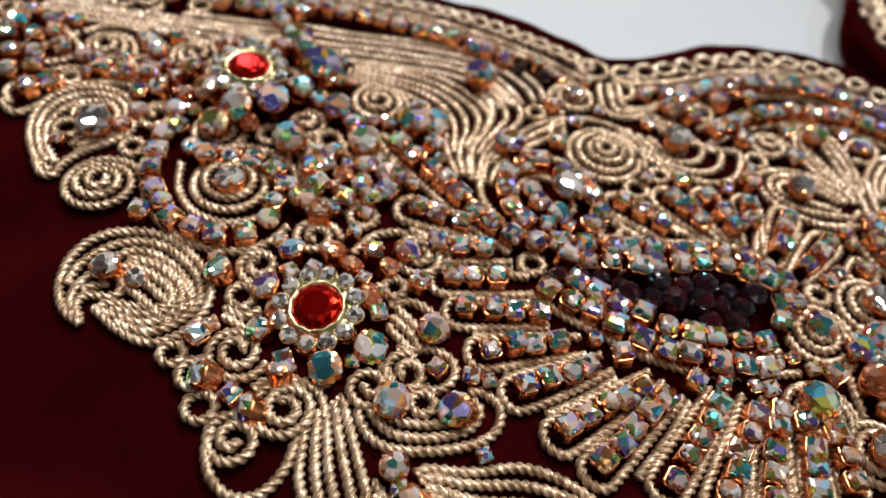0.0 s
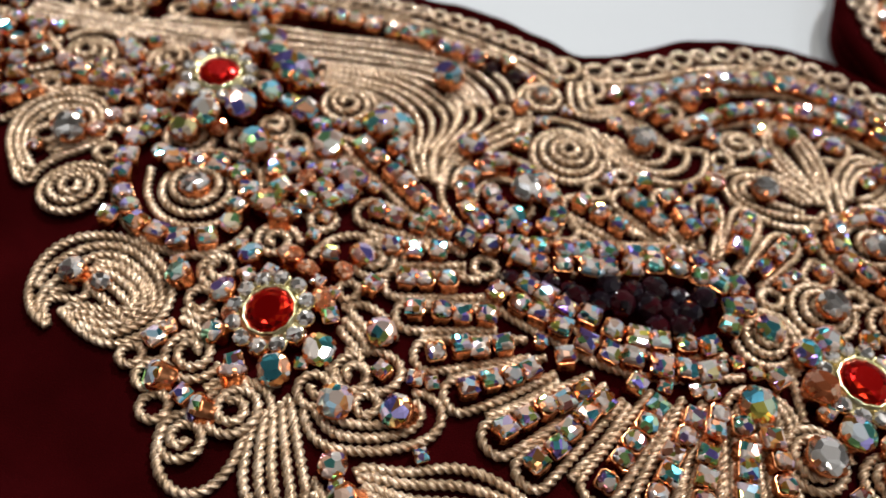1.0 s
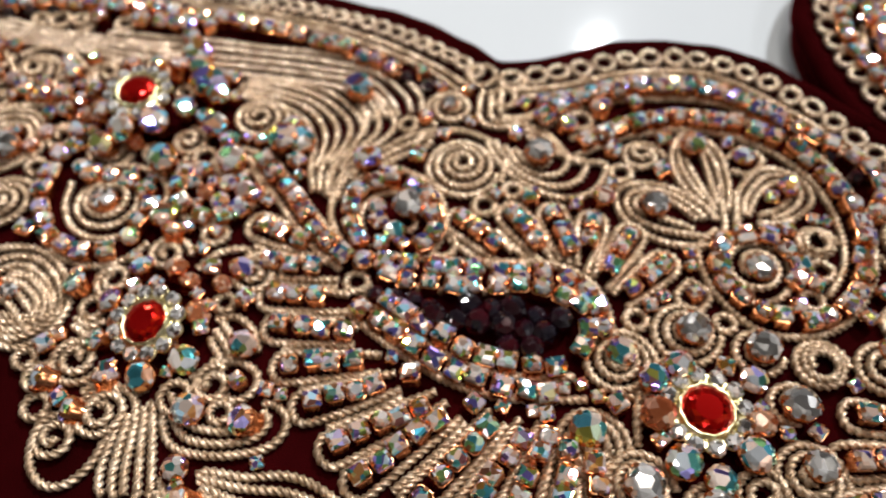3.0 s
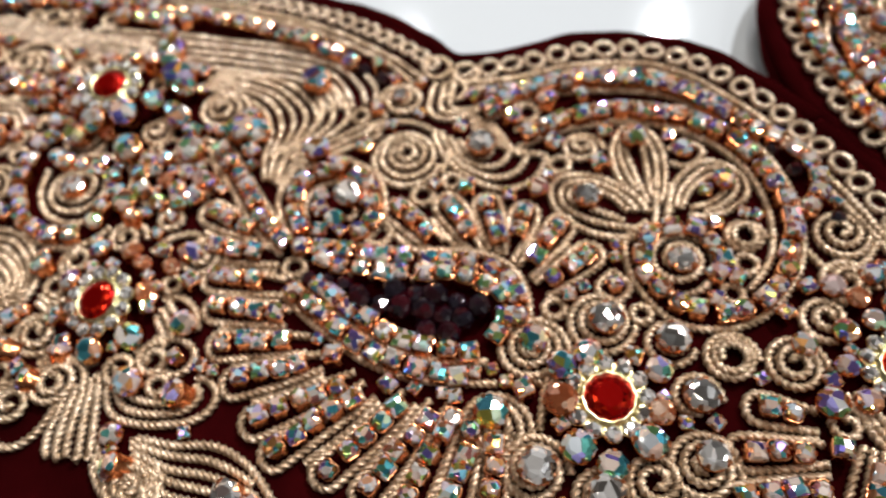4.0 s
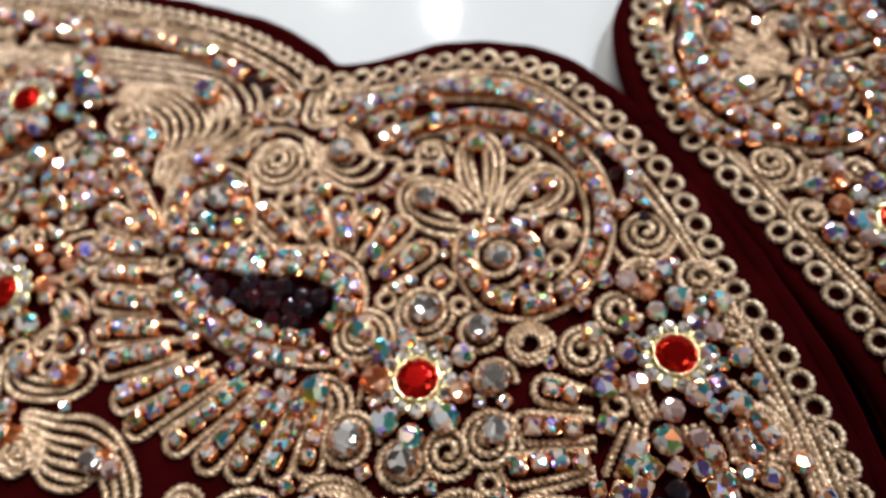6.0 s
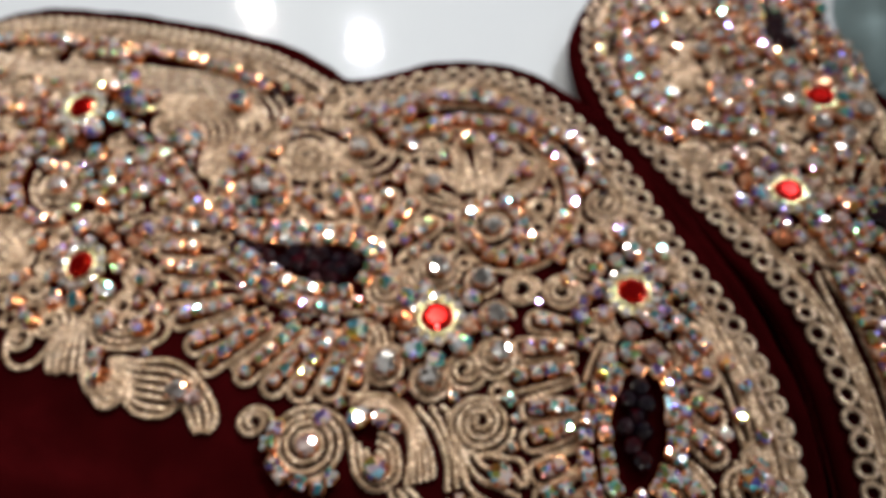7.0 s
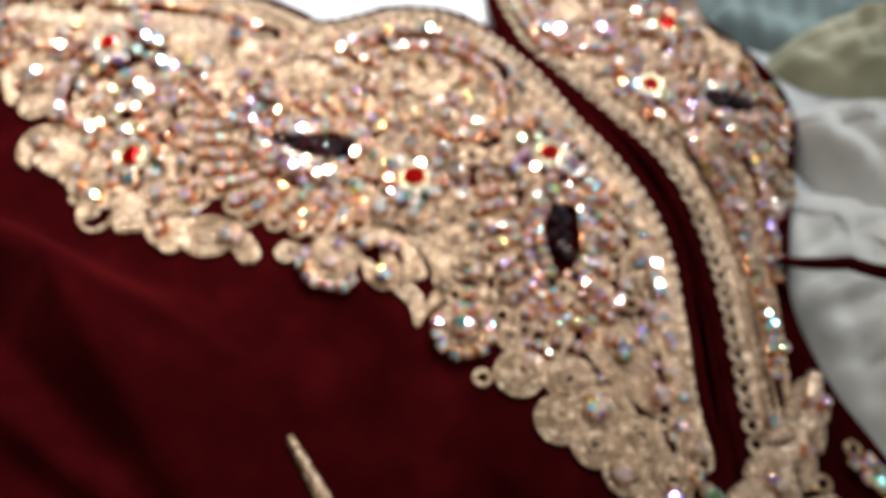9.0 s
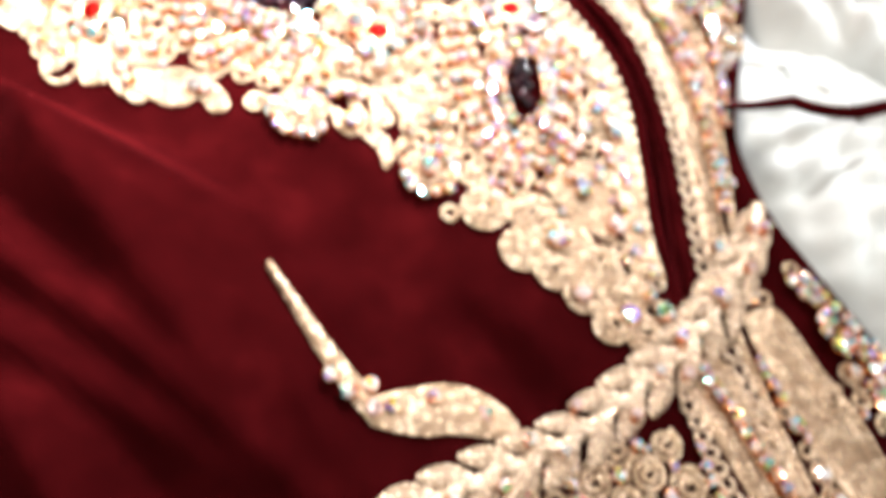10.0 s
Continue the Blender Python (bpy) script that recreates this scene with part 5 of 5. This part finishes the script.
    chain([(-44.2, 44.4), (-41.3, 41.3), (-36.8, 41.2), (-31.6, 41.9)])
    # edging
    if SIDE[0]:
        return
    loop_trim([(-68.5, 63.6), (-52.3, 73.2), (-27.9, 75.2), (-1.5, 73.5), (18.8, 70), (33.1, 64.4), (41.2, 59.5)], 1.4, 3.3)
    loop_trim([(46.3, 60), (55.4, 63.1), (65.6, 67.9), (77.8, 70.3), (88.4, 68.2), (98.1, 62.5), (106.5, 54.9), (115.8, 44.8), (127.3, 26.9), (136.8, 14.4), (144.3, 1.6), (148.9, -10.6), (151.2, -23.8), (151.6, -37), (151.9, -56.3), (154, -78.7)], 1.72, 4.5)
    cord([(-68.5, 60.5), (-52.3, 70.2), (-27.9, 72.2), (-1.5, 70.5), (16.8, 67.1), (31, 61.5), (39.2, 56.5)])
    cord([(-68.5, 58.8), (-52.3, 68.4), (-27.9, 70.5), (-1.5, 68.7), (15.8, 65.5), (30, 60), (37.1, 55.4)])
    cord([(47.3, 57), (56.4, 60), (66.6, 64.8), (77.8, 67), (86.9, 65.2), (96, 59.8), (104.2, 52.7), (114.3, 41.2), (125.5, 26), (134.7, 12.8), (141.3, 0.6), (145.8, -11.6), (148.2, -24.8), (148.5, -39), (148.7, -57.3), (150.4, -78.7)])
    cord([(48.3, 55.4), (57.4, 58.5), (67.6, 63.3), (77.8, 65.4), (86.2, 63.6), (95, 58.3), (103.2, 51.4), (113.3, 40), (124.5, 24.8), (133.6, 11.5), (140.1, -0.4), (144.6, -12.6), (146.8, -25.8), (147.1, -40.1), (147.4, -58.3), (148.9, -78.7)])
    chain([(-68.5, 54.9), (-52.3, 64.6), (-27.9, 66.6), (-1.5, 64.9), (14.8, 61.5), (28, 56.5)])
    bead_row([(-64.5, 59.5), (-27.9, 68.6), (8.7, 63.6), (33.1, 54.4)], 4.5, 3.0)
    bead_row([(57.4, 55.4), (77.8, 62.5), (92, 57.5), (103.2, 48.3), (112.3, 36.1)], 5.5, 2.8)
    chain([(51.3, 52.9), (59.5, 55.9), (68.6, 60.1), (77.8, 62.1), (85.9, 60.5), (94, 55.4)])


for half in (0, 1):
    SIDE[0] = half
    motifs()
SIDE[0] = 0

BODICE = [(-68.5, 50.4), (-52.3, 40.2), (-45.2, 23.9), (-27.9, 26), (-26.9, 11.8), (-18.8, 4.6), (-18.8, -4.5), (-14.7, -10.6), (-9.6, -16.7), (0.6, -21.8), (6.6, -22.8), (18.8, -24.8), (24.9, -12.6), (39.2, -12.6), (47.3, -18.7), (59.5, -22.8), (71.7, -22.8),
          (83.9, -26.9), (90, -39), (102.1, -45.1), (112.3, -57.3), (126.5, -69.5), (140.7, -83.7), (150.9, -79.7), (149.9, -39), (146.8, -8.6), (136.7, 9.7), (120.4, 30), (104.2, 50.4), (90, 62.5), (77.8, 64.6), (65.6, 62.5),
          (49.3, 54.4), (29, 58.5), (-1.5, 66.6), (-27.9, 68.6), (-52.3, 65.6), (-68.5, 56.5)]
BARE = [(8.6, 16.8, 2.6), (25.3, -14, 2.6), (-2.3, -20.8, 2.4), (5.8, 13.1, 1.2), (103.9, 14.4, 2.6), (97, 2.3, 2), (106, 44.5, 2.6), (78.4, 20.7, 1.5), (92.2, 46.2, 1.6), (59.7, 39.9, 1.6), (18.3, -4.5, 1.5), (41.9, -23, 2), (10.7, 13.1, 1.6), (99, 38.7, 2.2), (46.2, 46, 1.2), (-1.3, 43.2, 2), (30.8, 28.7, 1.5), (44.6, -21.6, 2), (84, -14.8, 1.2), (75.8, -39.4, 3), (-25.8, 27.1, 1), (7.1, 23.4, 1.6), (-34.3, 60.8, 1.7), (-25.2, 60.4, 1.7), (-9.6, 63.6, 1.7), (-4.3, 63.4, 1.7), (3.8, 62.6, 1.5), (12, 61.9, 1.7), (65.6, 56.8, 1.6), (72.1, 58.6, 1.7), (78.1, 59.9, 1.7), (84.4, 59.5, 1.7), (88.9, 57.9, 1.5)]
close_gaps(BODICE, BARE, 1.0)

# ---- the far half: edging along the opening, and its lower strip ----
EDGE_LOOPS = [(114.3, 123.5), (109.8, 111.3), (105.2, 100.1), (104.2, 90), (105.7, 79.8), (110.8, 67.6), (115.2, 59), (124.2, 49.4), (137.8, 34.2), (151.6, 18.4), (159.5, 2.6), (163.4, -14.7), (165.4, -32.9), (166.1, -51.2), (167.2, -73.6), (171.2, -99), (179.4, -128.4)]
loop_trim(EDGE_LOOPS, 1.75, 4.7)
cord([(x + 2.4, y + 1.9) for x, y in EDGE_LOOPS[1:]])
cord([(x + 3.4, y + 2.7) for x, y in EDGE_LOOPS[1:]])
chain([(117.4, 103.2), (112.8, 93), (113.3, 82.9), (117.4, 73.7), (123.5, 65.6), (131.6, 56.5)])
bead_row([(114.8, 99.1), (111.3, 89), (113.3, 78.8), (119.4, 68.6)], 6.5, 2.8)
# strip below the third jewel
chain([(161.1, 23.9), (168.2, 5.7), (172.2, -14.7), (174.3, -35), (174.8, -57.3)])
chain([(173.3, 32.1), (180.4, 11.8), (181.4, -6.5), (179.4, -28.9)])
sheaf([(157, 23.9), (164.6, 3.6), (168.7, -15.7), (170.7, -34), (171.2, -53.3), (172.2, -75.6)], [(159.5, 25), (167.2, 4.6), (170.7, -15.7), (172.8, -35), (173.3, -54.3), (174.3, -76.6)], 2)
sheaf([(165.1, 28), (173.3, 9.7), (176.3, -8.6), (176.8, -28.9), (176.3, -51.2), (176.3, -69.5)], [(169.2, 30), (177.3, 11.8), (179.4, -8.6), (178.8, -28.9), (177.8, -51.2), (177.3, -69.5)], 3)
for x, y, d, k in ((176, 20, 4.0, "ab"), (185, 28, 4.2, "ab"), (188, 42, 4.0, "rose"), (184, 10, 3.8, "clear"), (180, -2, 3.6, "ab"), (179, -20, 3.6, "ab"), (176, -40, 3.4, "ab"), (178, -46, 3.0, "ab"), (172, -66, 3.4, "ab")):
    stone(x, y, d, k)
FAR_HALF = [(108.2, 121.5), (107.7, 103.2), (107.2, 93), (109.3, 80.8), (114.3, 70.7), (128.6, 54.4), (142.8, 38.2), (156, 21.9), (163.1, 5.7), (167.2, -12.6), (169.2, -32.9), (169.7, -55.3), (171.2, -75.6), (176.3, -75.6), (177.3, -49.2), (180.4, -28.9),
            (182.4, -10.6), (188.5, 9.7), (193.6, 32.1), (186.5, 58.5), (169.2, 80.8), (157, 113.3), (150.9, 125.5)]
close_gaps(FAR_HALF, [])
# continuation of both borders past the braid
loop_trim([(154, -83.7), (157, -105.1), (164.1, -126.4), (171.2, -145.7)], 1.55, 3.7)
for k in range(2):
    cord([(155.5 + 1.4 * k, -99 + 0.4 * k), (161.5 + 1.4 * k, -112 + 0.4 * k), (169.5 + 1.4 * k, -128 + 0.4 * k), (176.5 + 1.4 * k, -145 + 0.4 * k)])
chain([(161.1, -98), (169.2, -113.2), (178.3, -130.5), (184.4, -142.7)])
sheaf([(156, -97), (162, -112), (170, -130), (178, -150)], [(167, -95), (175, -110), (183, -127), (190, -146)], 9)
BORDER = [(152.9, -91.9), (167.2, -94.9), (185.4, -130.5), (191.5, -150.8), (169.2, -150.8), (158, -118.3)]
close_gaps(BORDER, [], 0.95)
sheaf([(174, -84), (180, -98), (188, -116), (199, -144)], [(184, -82), (191, -97), (199, -112), (208, -142)], 9)
FAR_BORDER = [(171.2, -83.7), (181.4, -79.7), (190.5, -95.9), (199.7, -105.1), (199.7, -117.3), (209.8, -145.7), (185.4, -145.7)]
cord([(176, -90), (182, -106), (190, -124), (198, -142)])
cord([(177.4, -89.5), (183.4, -105.5), (191.4, -123.5), (199.4, -141.5)])
spiral(192, -106, 5.0, 0, 40, 1)
close_gaps(FAR_BORDER, [], 0.95)
LOWER = [(112.3, -131.5), (124.5, -124.4), (140.7, -118.3), (150.9, -117.3), (159, -128.4), (167.2, -150.8), (110.3, -150.8)]
spiral(134, -126, 4.5, 0, 40, 1)
spiral(146, -124, 4.5, 0, 200, -1)
close_gaps(LOWER, [], 0.95)
THIRD = [(188, -71.6), (191.5, -70.5), (206.8, -91.9), (215.9, -112.2), (218, -126.4), (207.8, -116.3), (197.6, -95.9)]
for k in range(2):
    chain([(188 + 3 * k, -73.5 + k), (197 + 3 * k, -86 + k), (206 + 3 * k, -103 + k), (213 + 3 * k, -122 + k)])
close_gaps(THIRD, [])


# ---- plaited band across the opening ----
def lobe_mesh():
    """One leaf-shaped bundle of a plait: cords side by side, bulging in the middle."""
    out = []
    u = np.linspace(0, 1, 40)
    for j in (0, -4, -3, -2, -1, 1, 2, 3, 4):
        p = np.stack([18.0 * (u - 0.5), 0.95 * j * np.sin(math.pi * u) ** 0.7 + 1.2 * np.sin(math.pi * u), (2.6 - 0.14 * j * j) * np.sin(math.pi * u) ** 0.8], 1)
        out.append(swept("cord", [p], 0.78, GOLD_PALE, TWIST))
    return out


def plait():
    way = curve_points([(92, -136), (98.8, -132), (110.6, -126), (120.3, -121.8), (130, -116.8), (141.6, -108), (154.6, -97.8), (165, -86.8), (174.6, -73.3), (181.2, -61.6), (184, -53)], 0.6)
    t = np.gradient(way, axis=0)
    t /= np.linalg.norm(t, axis=1)[:, None]
    q = np.arange(len(way)) * 0.6
    ob = empty("plaited_band", 80, -137, 0, "thick plait of gold cord bundles lying across the opening", "plaited band")
    lobe = lobe_mesh()
    at, side = 4.0, 1
    while at < q[-1] - 3:
        i = int(at / 0.6)
        slim = min(1.0, 0.55 + (q[-1] - at) / 60)
        x, y = way[i][:2]
        ground = max(float(folds(x, y)), 0.0)
        head = math.degrees(math.atan2(t[i][1], t[i][0]))
        turn = tilt(0, 0, head - side * rng.uniform(28, 38)) @ tilt(side * -32 + rng.uniform(-5, 5), rng.uniform(-12, -4))
        if side < 0:
            turn = turn @ Matrix.Scale(-1, 4, (0, 1, 0))
        mid = place("cord_lobe", lobe[0], x - 80 - side * t[i][1] * 2.7 * slim, y + 137 + side * t[i][0] * 2.7 * slim, ground + 2.8 * slim + rng.uniform(0, 0.5), turn, ob, "", slim * rng.uniform(0.74, 0.82))
        for me in lobe[1:]:
            place("cord", me, parent=mid)
        at += 4.8 * slim
        side = -side
    core = way - np.array([80, -137, 0])
    core[:, 2] = np.maximum(folds(way[:, 0], way[:, 1]), 0.0) + 2.2
    place("core", swept("core", [core[::3]], 2.0, GOLD_PALE), 0, 0, 0, None, ob)
    for x, y in way[8::14, :2]:
        stone(float(x + rng.uniform(-4, 4)), float(y + rng.uniform(-4, 4)), 2.8, rng.choice(("ab", "clear", "rose")), rng.uniform(0, 30), rng.uniform(0, 360), float(np.maximum(folds(x, y), 0)) + 5.6)


plait()


# ---- trailing gold spray on the folded velvet ----
def spray():
    ob = empty("gold_spray", 59, -79, 0, "trailing spray of gold cord leaves with small crystals", "cord motif")
    tail = curve_points([(59.6, -80.5), (66.8, -90.2), (74, -100.1), (81.5, -108.9), (86.4, -113.5)], 0.5)
    leaf = curve_points([(84.4, -113.6), (95.1, -112.2), (103.7, -110.8), (112.4, -113.4), (118.4, -117.5)], 0.5)
    for way, wide, n in ((tail, 2.4, 5), (leaf, 5.2, 9)):
        t = np.gradient(way, axis=0)
        t /= np.linalg.norm(t, axis=1)[:, None]
        s = np.stack([-t[:, 1], t[:, 0], 0 * t[:, 0]], 1)
        u = np.linspace(0, 1, len(way))
        fat = np.sin(np.pi * np.clip(0.08 + 0.92 * u, 0, 1)) ** 0.6 if wide > 3 else 0.15 + 0.85 * u
        for k in range(n):
            p = way + s * (wide * fat * (2 * k / (n - 1) - 1))[:, None]
            p[:, 2] = folds(p[:, 0], p[:, 1]) + 0.9 + 1.4 * math.sin(math.pi * k / (n - 1))
            place("cord", swept("cord", [p - np.array([59, -79, 0])], 0.75, GOLD, 3.4), 0, 0, 0, None, ob)
    for x, y, d in ((76, -107, 3.4), (80.5, -110, 4.0), (85, -108, 3.6), (86, -113, 3.8), (90, -112, 3.6), (111, -112, 3.0), (99, -109, 3.0)):
        stone(x, y, d, rng.choice(("ab", "rose")), 10, 200, float(folds(x, y)) + 1.6)


spray()


# ---- pale clothes lying beside the bodice ----
def crumple(x, y, seed):
    z = 0 * x
    r = random.Random(seed)
    for k in range(7):
        a, w, ph = r.uniform(0, math.pi), r.uniform(2.6, 8.0), r.uniform(0, 6)
        z = z + r.uniform(0.9, 2.2) * np.abs(np.sin((x * math.cos(a) + y * math.sin(a)) / w + ph + 0.6 * np.sin(y / 17 + ph))) ** 1.5
    return z


def cloth(name, outline, high, mat, label, seed, n=70):
    """A heaped piece of cloth inside a rounded outline."""
    rim = curve_points(outline, 1.0, True)[:, :2]
    rim = np.stack([np.interp(np.linspace(0, 1, 220), np.linspace(0, 1, len(rim)), rim[:, k]) for k in range(2)], 1)
    mid = rim.mean(0)
    verts = []
    for u in np.linspace(1, 0.03, n):
        p = mid + (rim - mid) * u
        lift = 1 - u ** 5
        z = TOP + 0.2 + lift * (high + crumple(p[:, 0], p[:, 1], seed))
        verts.append(np.c_[p, z])
    m = len(rim)
    faces = [[a * m + i, a * m + (i + 1) % m, (a + 1) * m + (i + 1) % m, (a + 1) * m + i] for a in range(n - 1) for i in range(m)]
    faces.append([(n - 1) * m + i for i in range(m)])
    return tagged(new(name, mesh(name, np.vstack(verts).tolist(), faces, mat, True)), label, "cloth", "clothes beside the bodice")


cloth("folded_cloth", [(179.4, 86.9), (201.7, 72.7), (234.2, 80.8), (264.7, 103.2), (242.3, 143.8), (201.7, 154), (171.2, 123.5)], 5, TEAL, "dusty teal cloth heaped beside the bodice", 2)
cloth("folded_cloth", [(197.6, 64.6), (216.9, 54.4), (252.5, 60.5), (293.1, 82.9), (283, 113.3), (242.3, 95.1), (206.8, 78.8)], 9, SAGE, "sage-cream satin cloth in loose folds", 3)
cloth("folded_cloth", [(193.6, 36.1), (211.9, 46.3), (242.3, 46.3), (283, 32.1), (283, -8.6), (242.3, -6.5), (207.8, 7.7)], 12, SATIN, "white satin cloth in a rounded heap", 4)
cloth("folded_cloth", [(188.5, 5.7), (206.8, 11.8), (242.3, -4.5), (285, -14.7), (293.1, -79.7), (242.3, -100), (206.8, -79.7), (191.5, -49.2), (185.4, -18.7)], 8, SATIN, "white satin cloth crumpled in soft folds", 5)
cloth("folded_cloth", [(215.9, -87.8), (252.5, -98), (293.1, -79.7), (303.3, -150.8), (252.5, -171.1), (228.1, -130.5)], 6, SAGE, "pale cream cloth in loose folds", 6)


def strap():
    """Narrow velvet strap that lies over the pale clothes."""
    way = curve_points([(178.1, -17.3), (184.6, -25.2), (195.2, -29.8), (207.7, -29.4), (221.2, -25.7), (235.5, -22.6)], 1.0)
    way[:, 2] = 15.0 + 1.5 * np.sin(np.arange(len(way)) / 9.0)
    way[:, 2] -= 16.0 * np.clip(1 - np.arange(len(way)) / 18.0, 0, 1)
    t = np.gradient(way, axis=0)
    s = np.stack([-t[:, 1], t[:, 0], 0 * t[:, 0]], 1)
    s /= np.linalg.norm(s, axis=1)[:, None]
    verts, faces = [], []
    ring = ((-2.2, 0.0), (-1.9, 0.7), (0.0, 1.1), (1.9, 0.7), (2.2, 0.0), (0.0, -0.5))
    for p, q in zip(way, s):
        verts += [tuple(p + q * a + np.array([0, 0, b])) for a, b in ring]
    for i in range(len(way) - 1):
        faces += [[i * 6 + j, i * 6 + (j + 1) % 6, i * 6 + 6 + (j + 1) % 6, i * 6 + 6 + j] for j in range(6)]
    tagged(new("velvet_strap", mesh("velvet_strap", verts, faces, VELVET, True)), "dark maroon velvet strap lying over the pale clothes", "strap")


strap()
